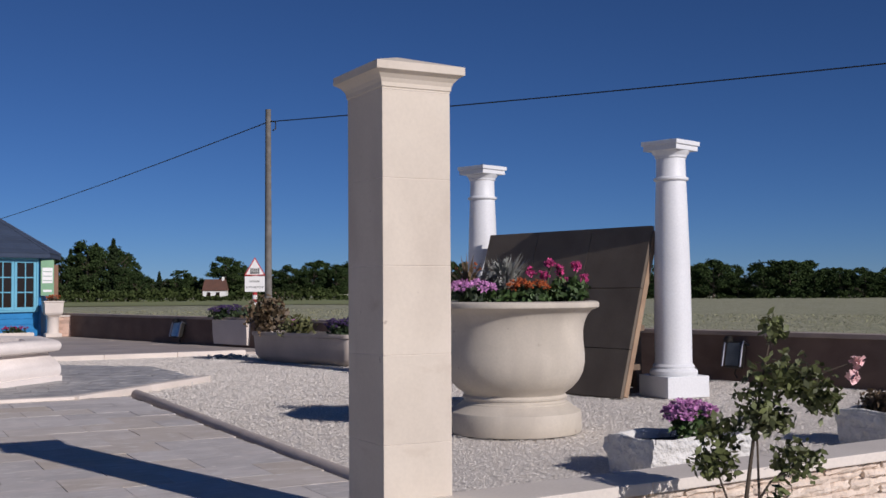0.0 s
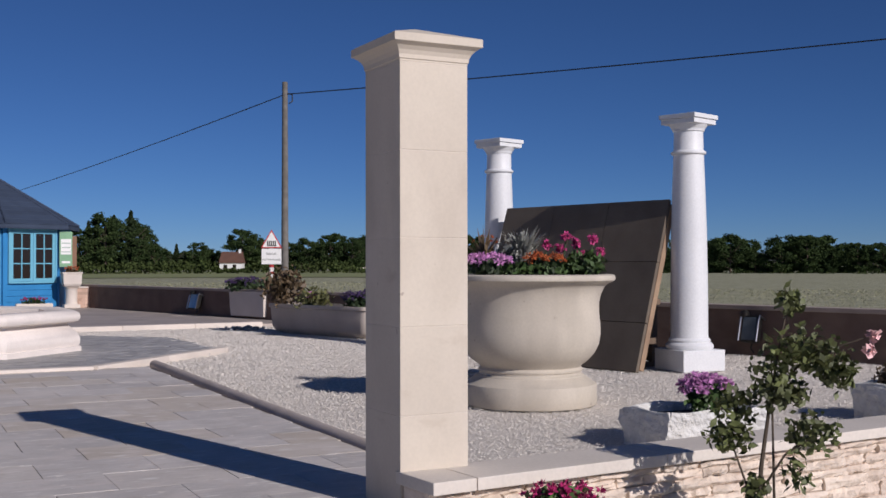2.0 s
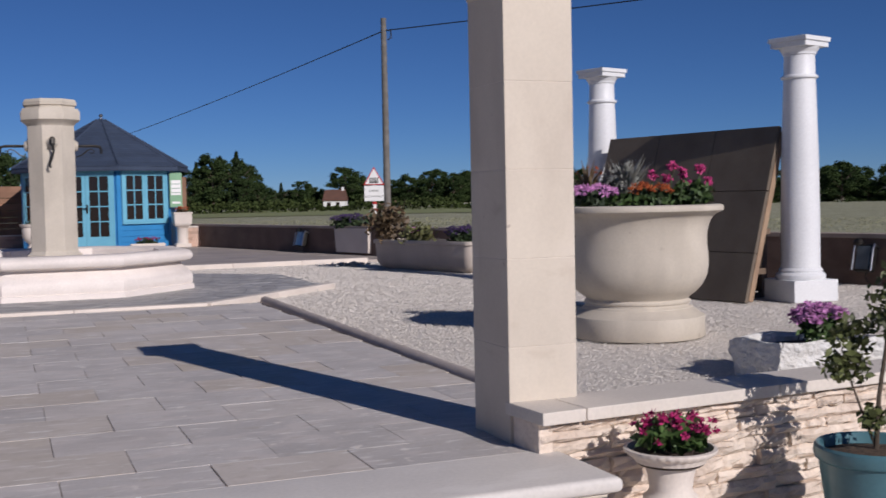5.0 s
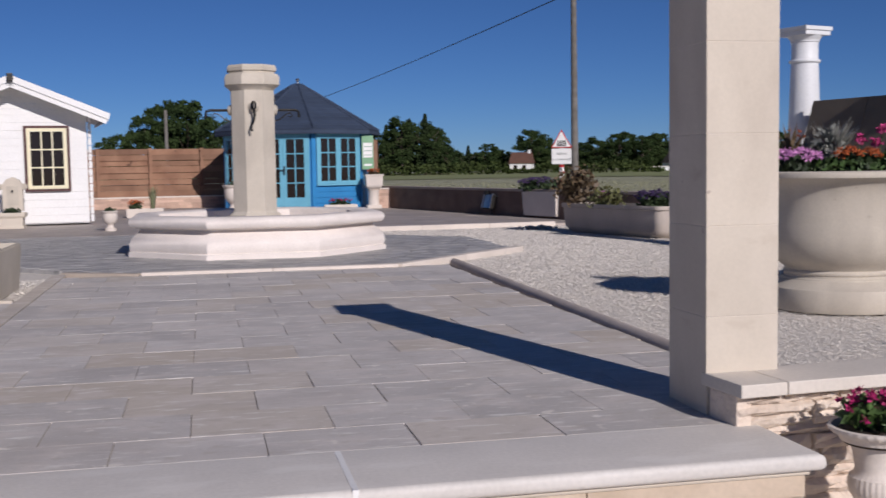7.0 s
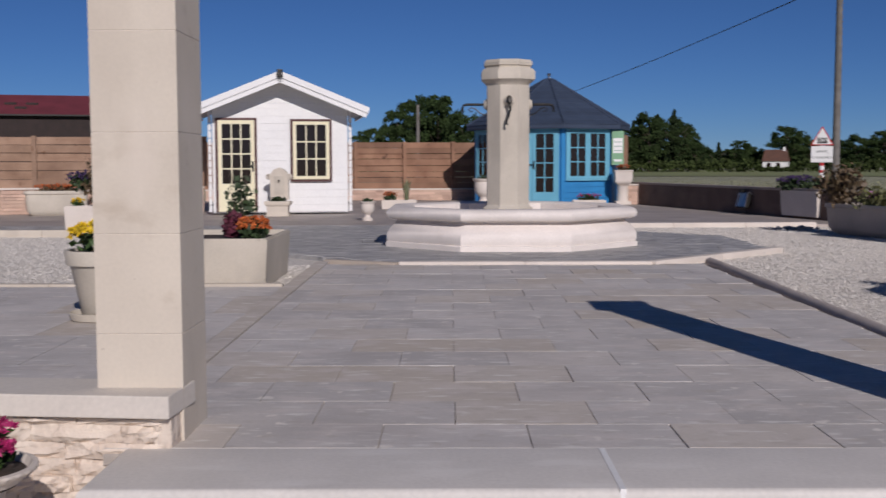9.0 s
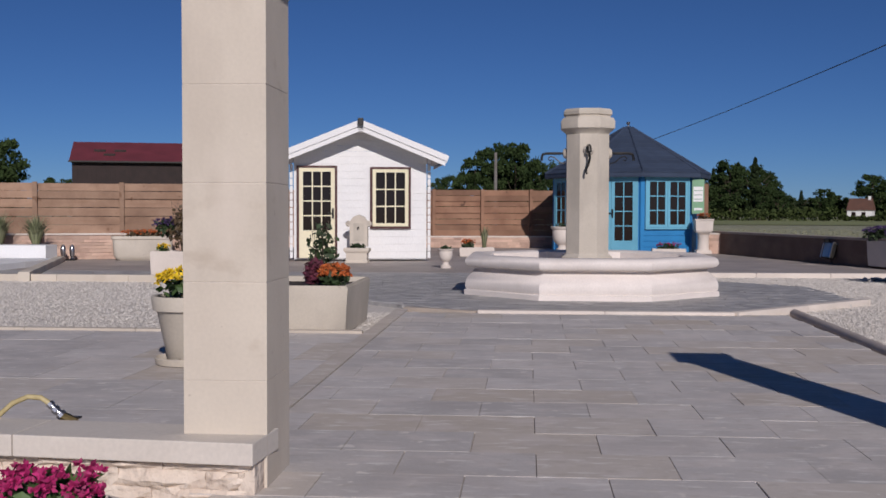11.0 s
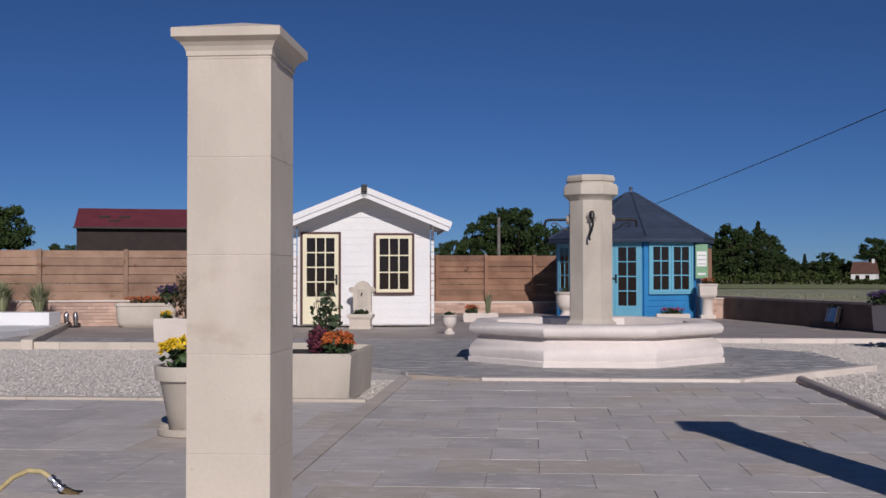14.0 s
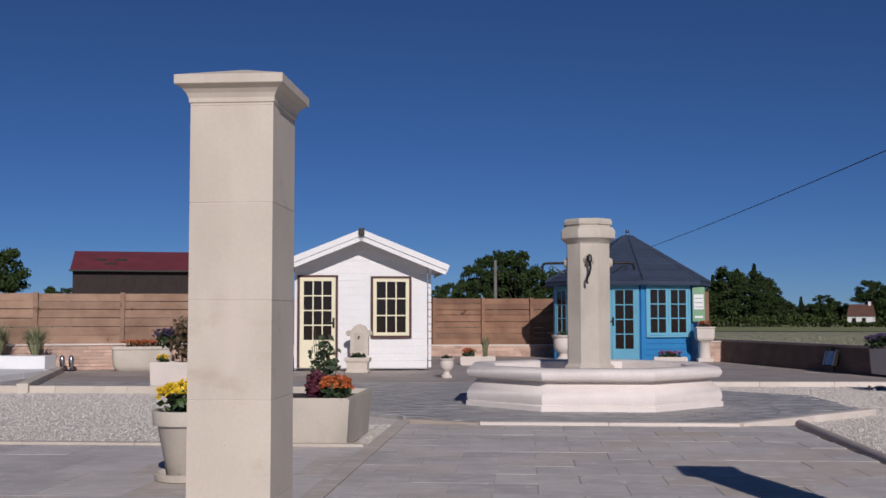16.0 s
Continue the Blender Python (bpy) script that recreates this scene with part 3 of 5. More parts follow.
kerb("kerb_gravel_west", [(-9.0, 8.86), (-1.5, 8.86)], 0.09, -0.06, 0.02, STONE, "cream stone edging along the gravel")
kerb("kerb_gravel_back", [(-9.0, 15.4), (-2.7, 15.4)], 0.12, -0.06, 0.06, STONE, "cream stone edging behind the gravel")


def gravel(name, n, region, bounds, size, seed, label):
    g = np.random.default_rng(seed)
    x, y = g.uniform(bounds[0], bounds[1], n * 4), g.uniform(bounds[2], bounds[3], n * 4)
    keep = region(x, y)
    x, y = x[keep][:n], y[keep][:n]
    k = len(x)
    s = size * g.uniform(0.6, 1.35, k) * np.clip(np.hypot(x, y) / 9, 0.75, 1.25)
    base = np.array([(1, 0, 0), (0.2, 1, 0), (-1, 0.1, 0), (-0.1, -0.9, 0), (0, 0, 0.44)])
    v = base[None] * g.uniform(0.6, 1.2, (k, 5, 3)) + g.uniform(-0.25, 0.25, (k, 5, 3))
    a = g.uniform(0, 6.283, k)
    c_, s_ = np.cos(a)[:, None], np.sin(a)[:, None]
    vx = v[:, :, 0] * c_ - v[:, :, 1] * s_
    vy = v[:, :, 0] * s_ + v[:, :, 1] * c_
    z0 = -0.041 + g.uniform(0, 0.010, k)
    co = np.stack([vx * s[:, None] + x[:, None], vy * s[:, None] + y[:, None], v[:, :, 2] * s[:, None] + z0[:, None]], 2).reshape(-1, 3)
    f = np.array([(0, 1, 4), (1, 2, 4), (2, 3, 4), (3, 0, 4)])
    fs = (f[None] + 5 * np.arange(k)[:, None, None]).reshape(-1, 3)
    me = bpy.data.meshes.new(name)
    me.from_pydata(co.tolist(), [], fs.tolist())
    me.materials.append(GRAVEL)
    return tagged(new(name, me), label, kind="stuff")


def oct_np(x, y, ap):
    dx, dy = np.abs(x - FX), np.abs(y - FY)
    return np.maximum(np.maximum(dx, dy), (dx + dy) / math.sqrt(2)) < ap


gravel("gravel", 190000, lambda x, y: (x > np.where(y < 11.1, 2.42, 0.0)) & (x < 4.30 + (25.6 - y) * 0.2604) & ~oct_np(x, y, 3.0) & (y > 3.98 + np.maximum(x - 1.9, 0) * 0.08) & (y < 17.25) & ((y < 11.1) | (x > 2.0)), (1.9, 9.9, 3.95, 17.3), 0.0080, 1, "pale loose gravel between the terrace and the boundary wall")
gravel("gravel.001", 70000, lambda x, y: ((x < -1.51) & (y < 11.0)) | ((x < -2.7) & (y >= 11.0)), (-9.0, -1.5, 8.92, 15.3), 0.0085, 2, "whitish loose gravel behind the side path")


# ---- things: right side ----
def big_vase(x, y):
    t = thing("garden_vase", pose(x, y, -0.03), "large round cream stone vase planted with mixed flowers", "planter")
    prof = [(0.475, 0), (0.482, 0.01), (0.482, 0.142), (0.477, 0.152), (0.462, 0.157), (0.405, 0.200), (0.392, 0.206), (0.388, 0.214), (0.372, 0.222), (0.370, 0.236), (0.378, 0.244), (0.380, 0.256), (0.372, 0.265), (0.366, 0.272), (0.375, 0.285), (0.42, 0.318), (0.468, 0.372), (0.498, 0.435), (0.510, 0.505), (0.508, 0.58), (0.500, 0.66), (0.500, 0.73), (0.512, 0.79), (0.535, 0.84), (0.565, 0.872), (0.60, 0.884), (0.615, 0.895), (0.619, 0.912), (0.614, 0.930), (0.594, 0.938), (0.55, 0.938), (0.53, 0.92), (0.51, 0.89)]
    part("bowl", lathe(bmesh.new(), prof, 72), STONE_OLD, t, smooth=True)
    part("soil", lathe(bmesh.new(), [(0.51, 0.83), (0.525, 0.895), (0.2, 0.915)], 32), SOIL, t)
    return t


big_vase(4.227, 6.865)


def column(x, y, label):
    t = thing("classical_column", pose(x, y, -0.03), label, "column", "white columns")
    part("plinth", bx(-0.235, 0.235, -0.235, 0.235, 0, 0.20, 0.006), COLUMN_WHITE, t, at=pose(0, 0, 0, 0, 0, -4))
    part("base_ring", lathe(bmesh.new(), [(0.215, 0.20), (0.225, 0.215), (0.225, 0.24), (0.21, 0.26), (0.195, 0.265), (0.195, 0.275), (0.20, 0.285), (0.19, 0.30), (0.175, 0.31)], 48), COLUMN_WHITE, t, smooth=True)
    part("shaft", lathe(bmesh.new(), [(0.18, 0.30), (0.176, 0.34), (0.175, 0.8), (0.168, 1.3), (0.152, 1.8), (0.142, 2.065)], 48), COLUMN_WHITE, t, smooth=True)
    part("collar", lathe(bmesh.new(), [(0.145, 2.045), (0.162, 2.053), (0.166, 2.065), (0.162, 2.077), (0.145, 2.085), (0.14, 2.095), (0.138, 2.265), (0.15, 2.27), (0.15, 2.285), (0.16, 2.3), (0.175, 2.32), (0.183, 2.337)], 48), COLUMN_WHITE, t, smooth=True)
    bm = bx(-0.185, 0.185, -0.185, 0.185, 2.335, 2.383, 0.004)
    box(bm, -0.2, 0.2, -0.2, 0.2, 2.3833, 2.425, 0.004)
    part("abacus", bm, COLUMN_WHITE, t, at=pose(0, 0, 0, 0, 0, 17))
    part("lifting_loop", tube(bmesh.new(), [(-0.02, 0, 2.425), (-0.02, 0, 2.445), (0, 0, 2.46), (0.02, 0, 2.445), (0.02, 0, 2.425)], 0.004, 6), DARKMETAL, t)
    return t


column(6.877, 8.276, "white classical column on square plinth")
column(6.31, 10.905, "white classical column behind the slab display")


RAIL_WOOD = mat("raw_rail_timber", (0.36, 0.25, 0.16), (0.26, 0.17, 0.11), 0.85, 3, 40, 0.3)
FRAME_WOOD = mat("weathered_frame_timber", (0.20, 0.14, 0.095), (0.13, 0.09, 0.06), 0.85, 3, 40, 0.3)


def slab_display():
    """Slabs leaning on a timber frame, facing the path."""
    a = math.atan2(2.0, -0.45)
    t = thing("slab_display", Matrix.Translation((6.265, 8.28, -0.03)) @ Matrix.Rotation(a, 4, "Z"), "brown-grey paving slabs leaning on a timber display frame", "display")
    tilt = math.radians(17)
    m = Matrix.Rotation(tilt, 4, "X")
    w = 0.757
    for i in range(3):
        for j in range(3):
            z0, z1 = (0.0, 0.47, 1.07, 1.70)[j:j + 2]
            part("slab", bx(i * w + 0.003, i * w + w - 0.003, -0.02, 0.02, z0 + 0.003, z1 - 0.003, 0.004), PANEL, t, at=m)
    for x in (0.0, 1.1, 2.2):
        part("rail", bx(x, x + 0.05, -0.085, -0.022, 0.03, 1.66, m=m), RAIL_WOOD, t, "raw tan timber rail")
    for x in (0.3, 1.1, 2.2):
        part("stay", bx(x, x + 0.05, -0.62, -0.58, 0.0, 1.5), FRAME_WOOD, t)
    for z in (0.25, 0.62, 1.0, 1.4):
        part("cross_bar", bx(0.3, 2.25, -0.6, -0.56, z, z + 0.06), FRAME_WOOD, t)
        part("tie_bar", bx(0.06, 0.11, -0.3 - z * 0.18, -0.05 - z * math.tan(tilt) - 0.02, z, z + 0.055), FRAME_WOOD, t, "raw timber tie bar")
    part("back_board", bx(0.30, 2.25, -0.66, -0.625, 0.05, 1.60), FRAME_WOOD, t, "dark timber back board")
    part("foot_board", bx(0.30, 2.25, -0.62, 0.0, 0.0, 0.045), FRAME_WOOD, t, "timber foot")
    return t


slab_display()


def trough(name, x, y, rz, L, W, H, flare, material, label, foot=0.0, rough_=0.0, seed=1):
    t = thing(name, pose(x, y, -0.03 if foot >= 0 else 0, 0, 0, rz), label, "planter")
    bm = bmesh.new()
    a = [(-1, -1), (1, -1), (1, 1), (-1, 1)]
    rings = []
    for k, z in ((1 - flare, 0.0), (1 - flare * 0.55, H * 0.45), (1 - flare * 0.2, H * 0.8), (1.0, H), (1 - 0.09 / W, H), (1 - 0.12 / W, H - 0.06)):
        rings.append([bm.verts.new((sx_ * (L / 2 - (1 - k) * W / 2), sy_ * W / 2 * k, z + max(foot, 0))) for sx_, sy_ in a])
    for p, q in zip(rings, rings[1:]):
        for i in range(4):
            bm.faces.new((p[i], p[(i + 1) % 4], q[(i + 1) % 4], q[i]))
    bm.faces.new(rings[0][::-1])
    es = [e for e in bm.edges if abs(e.verts[0].co.z - e.verts[1].co.z) > 0.02 or e.verts[0].co.z > H * 0.95]
    bmesh.ops.bevel(bm, geom=es, offset=0.012, segments=2, affect="EDGES")
    if rough_:
        bmesh.ops.triangulate(bm, faces=bm.faces)
        bmesh.ops.subdivide_edges(bm, edges=bm.edges, cuts=4, use_grid_fill=True)
        for v in bm.verts:
            v.co += rough_ * Vector(noise.noise_vector(v.co * 9 + Vector((seed, 0, 0)))) + 0.5 * rough_ * Vector(noise.noise_vector(v.co * 25))
    part("body", bm, material, t, smooth=not rough_)
    part("soil", bx(-L / 2 + 0.07, L / 2 - 0.07, -W / 2 + 0.06, W / 2 - 0.06, H * 0.5 + max(foot, 0), H - 0.045 + max(foot, 0)), SOIL, t)
    if foot > 0:
        for s in (-1, 1):
            part("foot", bx(s * L * 0.33 - 0.07, s * L * 0.33 + 0.07, -W * 0.3, W * 0.3, 0, foot + 0.004), material, t)
    return t


def boat_trough(x, y, rz, L, W, H, material, label):
    """A cast trough with rounded ends, drawn in towards the foot, with a small lip."""
    t = thing("planter_trough", pose(x, y, -0.03, 0, 0, rz), label, "planter")
    bm = bmesh.new()
    rings = []
    for inset, z in ((0.16, 0.0), (0.15, 0.02), (0.085, 0.10), (0.045, 0.24), (0.03, 0.62), (0.022, 0.86), (0.0, 0.885), (-0.004, 0.94), (0.004, 1.0), (0.04, 1.0), (0.05, 0.9)):
        a, b, c = L / 2 - inset, W / 2 - inset * 0.8, 0.10
        ring = []
        for k in range(4):
            sx_, sy_ = ((1, 1), (-1, 1), (-1, -1), (1, -1))[k]
            for q in range(5):
                g = math.pi / 2 * (k + q / 4)
                ring.append(bm.verts.new((sx_ * (a - c) + c * math.cos(g), sy_ * (b - c) + c * math.sin(g), z * H)))
        rings.append(ring)
    for p, q in zip(rings, rings[1:]):
        for i in range(20):
            bm.faces.new((p[i], p[(i + 1) % 20], q[(i + 1) % 20], q[i]))
    bm.faces.new(rings[0][::-1])
    part("body", bm, material, t, smooth=True)
    part("soil", bx(-L / 2 + 0.08, L / 2 - 0.08, -W / 2 + 0.08, W / 2 - 0.08, H * 0.5, H - 0.04), SOIL, t)
    return t


ROUGH_WHITE = mat("whitewashed_rough_stone", (0.74, 0.73, 0.70), (0.64, 0.62, 0.58), 0.9, 12, 28, 1.0, depth=0.03)
trough("stone_trough", 4.06, 4.86, -3, 0.68, 0.46, 0.215, 0.05, ROUGH_WHITE, "rough whitewashed stone trough with mauve flowers on gravel", 0, 0.018, 1)
trough("stone_trough", 5.99, 4.87, 96, 0.8, 0.5, 0.23, 0.05, ROUGH_WHITE, "rough pale stone trough with reddish grass", 0, 0.018, 2)
trough("stone_block", 4.06, 7.75, 2, 0.5, 0.34, 0.17, 0.05, ROUGH_WHITE, "rough pale stone block behind the vase", 0, 0.02, 3)
CONC = mat("grey_cast_planter", (0.50, 0.435, 0.38), (0.43, 0.37, 0.32), 0.85, 3, 60, 0.2)
boat_trough(5.70, 14.68, 107, 2.25, 0.58, 0.43, CONC, "long grey stone trough with shrubs and violet flowers")
trough("planter_box", 6.16, 19.3, 105, 1.15, 0.6, 0.44, 0.08, STONE_WHITE, "pale stone planter on feet with violet flowers", 0.07)
trough("planter_box", -2.27, 9.63, 0, 1.25, 1.3, 0.40, 0.04, STONE_OLD, "square cream planter with orange and wine-red flowers")


# small rounded lumps, mottled pale and dark, for the black and white pattern here
LUMP = island(mat("mixed_lump", (0.70, 0.67, 0.63), (0.2, 0.19, 0.18), 0.7, 9, 60, 0.2), 0.6, 1.2)
rng = random.Random(91)
bm = bmesh.new()
for _ in range(46):
    q = bmesh.ops.create_icosphere(bm, subdivisions=1, radius=rng.uniform(0.02, 0.042))["verts"]
    bmesh.ops.scale(bm, vec=(1, rng.uniform(0.7, 1), 0.7), verts=q)
    bmesh.ops.translate(bm, vec=(5.06 + rng.gauss(0, 0.11), 16.5 + rng.gauss(0, 0.05), rng.uniform(-0.03, 0.02)), verts=q)
tagged(new("pebbles", mesh("pebbles", bm, LUMP, True)), "small heap of rounded black and white lumps on gravel", kind="stuff")


# ---- fountain ----
def fountain():
    t = thing("fountain", pose(FX, FY, 0), "octagonal pale stone fountain with central spout pillar", "fountain")
    c = 1 / math.cos(math.pi / 8)
    prof = [(1.485, 0), (1.485, 0.055), (1.462, 0.065), (1.475, 0.10), (1.472, 0.15), (1.452, 0.20), (1.41, 0.245), (1.365, 0.28), (1.345, 0.30), (1.342, 0.318), (1.40, 0.325), (1.452, 0.34), (1.475, 0.37), (1.478, 0.40), (1.465, 0.43), (1.44, 0.45), (1.41, 0.46), (1.20, 0.46), (1.17, 0.44), (1.17, 0.16), (0.3, 0.15)]
    part("basin", lathe(bmesh.new(), [(r * c, z) for r, z in prof], 8, 0, 0, math.pi / 8), BASIN, t, smooth=True)
    q = [(0.30, 0.12), (0.30, 0.43), (0.275, 0.45), (0.256, 0.47), (0.254, 0.50), (0.254, 1.93)]
    part("pillar", lathe(bmesh.new(), [(r * c, z) for r, z in q], 8, -0.015, 0, math.pi / 8), STONE_OLD, t)
    q = [(0.254, 1.915), (0.262, 1.93), (0.285, 1.955), (0.322, 1.985), (0.324, 2.075), (0.300, 2.115), (0.268, 2.12), (0.268, 2.142), (0.287, 2.152), (0.290, 2.19), (0.27, 2.222), (0.02, 2.235)]
    part("capital", lathe(bmesh.new(), [(r * c, z) for r, z in q], 8, -0.015, 0, math.pi / 8), STONE_OLD, t, smooth=True)
    for rz, nm in ((180, "spout"), (0, "spout"), (-90, "spout")):
        bm = bmesh.new()
        if rz == -90:
            tube(bm, [(0.25, 0, 1.74), (0.30, 0, 1.755), (0.335, 0, 1.74), (0.35, 0, 1.69)], 0.032, 10)
            tube(bm, [(0.35, 0, 1.70), (0.352, 0.01, 1.62), (0.345, -0.005, 1.55), (0.34, -0.03, 1.49), (0.345, -0.035, 1.45), (0.35, -0.02, 1.43)], 0.014, 8)
        else:
            tube(bm, [(0.25, 0, 1.69), (0.5, 0, 1.69), (0.545, 0, 1.68), (0.558, 0, 1.64), (0.558, 0, 1.60)], 0.016, 8)
            tube(bm, [(0.27, 0, 1.56), (0.34, 0, 1.585), (0.40, 0, 1.64), (0.45, 0, 1.655), (0.48, 0, 1.63), (0.46, 0, 1.60), (0.43, 0, 1.615)], 0.007, 6)
        s = part(nm, bm, DARKMETAL, t, "black iron spout", smooth=True, at=pose(-0.015, 0, 0, 0, 0, rz))
        part("rosette", lathe(bmesh.new(), [(0.06, 0), (0.066, 0.02), (0.045, 0.045), (0.0002, 0.05)], 20), STONE_OLD, t, "stone rosette", smooth=True, at=pose(-0.015, 0, 1.72 if rz == -90 else 1.69, 0, 0, rz) @ pose(0.25, 0, 0, 0, 90, 0))
    return t


fountain()


# ---- sheds ----
def glazed(parent, name, x0, x1, z0, z1, y, cols, rows, fr, trim, bottom=None, handle=False, leaves_=1):
    """A glazed window or door leaf in the plane y, with frame, bars and panes; faces -y."""
    w = part(name, bx(x0, x1, y, y + 0.03, z0, z1), trim, parent)
    zb = z0 if bottom is None else bottom
    part("outer_frame", bx(x0 - 0.045, x0, y - 0.035, y + 0.03, z0 - (0.04 if bottom is None else 0), z1 + 0.04), DARKRED if fr is CREAM else trim, w)
    part("outer_frame", bx(x1, x1 + 0.045, y - 0.035, y + 0.03, z0 - (0.04 if bottom is None else 0), z1 + 0.04), DARKRED if fr is CREAM else trim, w)
    part("outer_frame", bx(x0, x1, y - 0.036, y + 0.03, z1, z1 + 0.042), DARKRED if fr is CREAM else trim, w)
    if bottom is None:
        part("outer_frame", bx(x0, x1, y - 0.045, y + 0.03, z0 - 0.042, z0), DARKRED if fr is CREAM else trim, w)
    lw = (x1 - x0) / leaves_
    for k in range(leaves_):
        a, b = x0 + k * lw + 0.004, x0 + (k + 1) * lw - 0.004
        s = 0.065 if bottom is None else 0.075
        for q in (bx(a, a + s, y - 0.028, y - 0.002, z0 + 0.004, z1 - 0.004, 0.003), bx(b - s, b, y - 0.028, y - 0.002, z0 + 0.004, z1 - 0.004, 0.003), bx(a + s, b - s, y - 0.028, y - 0.002, z1 - s, z1 - 0.004, 0.003), bx(a + s, b - s, y - 0.028, y - 0.002, z0 + 0.004, zb + s, 0.003)):
            part("stile", q, fr, w)
        ga, gb, gz0, gz1 = a + s, b - s, zb + s, z1 - s
        for i in range(cols):
            for j in range(rows):
                pw, ph = (gb - ga) / cols, (gz1 - gz0) / rows
                part("pane", bx(ga + i * pw, ga + (i + 1) * pw, y - 0.012, y - 0.008, gz0 + j * ph, gz0 + (j + 1) * ph), GLASS, w, "dark reflecting glass pane")
        for i in range(1, cols):
            c = ga + i * (gb - ga) / cols
            part("glazing_bar", bx(c - 0.012, c + 0.012, y - 0.024, y - 0.004, gz0, gz1), fr, w)
        for j in range(1, rows):
            c = gz0 + j * (gz1 - gz0) / rows
            part("glazing_bar", bx(ga, gb, y - 0.023, y - 0.005, c - 0.012, c + 0.012), fr, w)
    if handle:
        part("door_handle", tube(bmesh.new(), [(handle, y - 0.03, 0.93), (handle, y - 0.07, 0.93), (handle - 0.1, y - 0.07, 0.93)], 0.012), DARKMETAL, w, "metal door handle")
        part("handle_plate", bx(handle - 0.02, handle + 0.02, y - 0.034, y - 0.027, 0.82, 1.02, 0.003), DARKMETAL, w)
    return w


def white_shed():
    t = thing("garden_shed", pose(-3.40, 21.2, 0, 0, 0, 9), "white painted log-board garden shed with cream door and window", "shed")
    hw, dep, ez, rz_ = 1.28, 2.6, 2.02, 2.55
    body = bmesh.new()
    prism(body, [(-hw, 0.03), (hw, 0.03), (hw, dep), (-hw, dep)], 0.03, ez - 0.02)
    part("wall_core", body, WHITE, t)
    k = 14
    for i in range(k):
        z0 = 0.05 + i * (ez - 0.05) / k
        part("board", bx(-hw, hw, 0.0, 0.03, z0, z0 + (ez - 0.05) / k - 0.0015, 0.0025), WHITE, t)
        for s in (-1, 1):
            part("corner_end", bx(s * hw - 0.03 + s * 0.05, s * hw + 0.03 + s * 0.05, -0.005, 0.06, z0 + 0.006, z0 + (ez - 0.05) / k - 0.006, 0.008), WHITE, t)
    for i in range(5):
        z0 = ez + i * 0.106
        w0, w1 = (rz_ - z0) / (rz_ - ez) * hw, max(0.02, (rz_ - z0 - 0.103) / (rz_ - ez) * hw)
        bm = bmesh.new()
        a = [bm.verts.new((x, y, z)) for y in (0.0, 0.04) for x, z in ((-w0, z0), (w0, z0), (w1, z0 + 0.103), (-w1, z0 + 0.103))]
        bm.faces.new(a[:4]), bm.faces.new(a[4:][::-1])
        for j in range(4):
            bm.faces.new((a[j], a[(j + 1) % 4], a[4 + (j + 1) % 4], a[4 + j]))
        part("gable_board", bm, WHITE, t)
    slope = math.atan(0.405)
    for s in (-1, 1):
        m = Matrix.Translation((0, 0, 2.66)) @ Matrix.Rotation(s * slope, 4, "Y")
        L = 1.79
        part("roof", bx(min(0, s * L), max(0, s * L), -0.45, dep + 0.2, -0.04, 0.02, m=m), ROOF, t, "dark felt roof")
        part("soffit", bx(min(0.02 * s, s * (L - 0.03)), max(0.02 * s, s * (L - 0.03)), -0.44, dep + 0.1, -0.065, -0.042, m=m), WHITE, t)
        part("barge_board", bx(min(0, s * L), max(0, s * L), -0.48, -0.452, -0.165, 0.01, m=m), WHITE, t, "white barge board")
        part("barge_board", bx(min(0, s * L), max(0, s * L), -0.505, -0.481, -0.075, 0.035, m=m), WHITE, t)
        part("eave_board", bx(s * L - 0.012, s * L + 0.012, -0.48, dep + 0.2, -0.11, 0.02, m=m), WHITE, t)
    part("lamp", bx(-0.055, 0.055, -0.57, -0.507, 2.58, 2.72, 0.012), DARKMETAL, t, "small black box lamp at the gable peak")
    glazed(t, "door", -1.18, -0.49, 0.06, 1.80, -0.012, 3, 4, CREAM, CREAM, bottom=0.52, handle=-0.53)
    glazed(t, "window", 0.23, 0.93, 0.67, 1.78, -0.012, 3, 3, CREAM, CREAM)
    return t


white_shed()


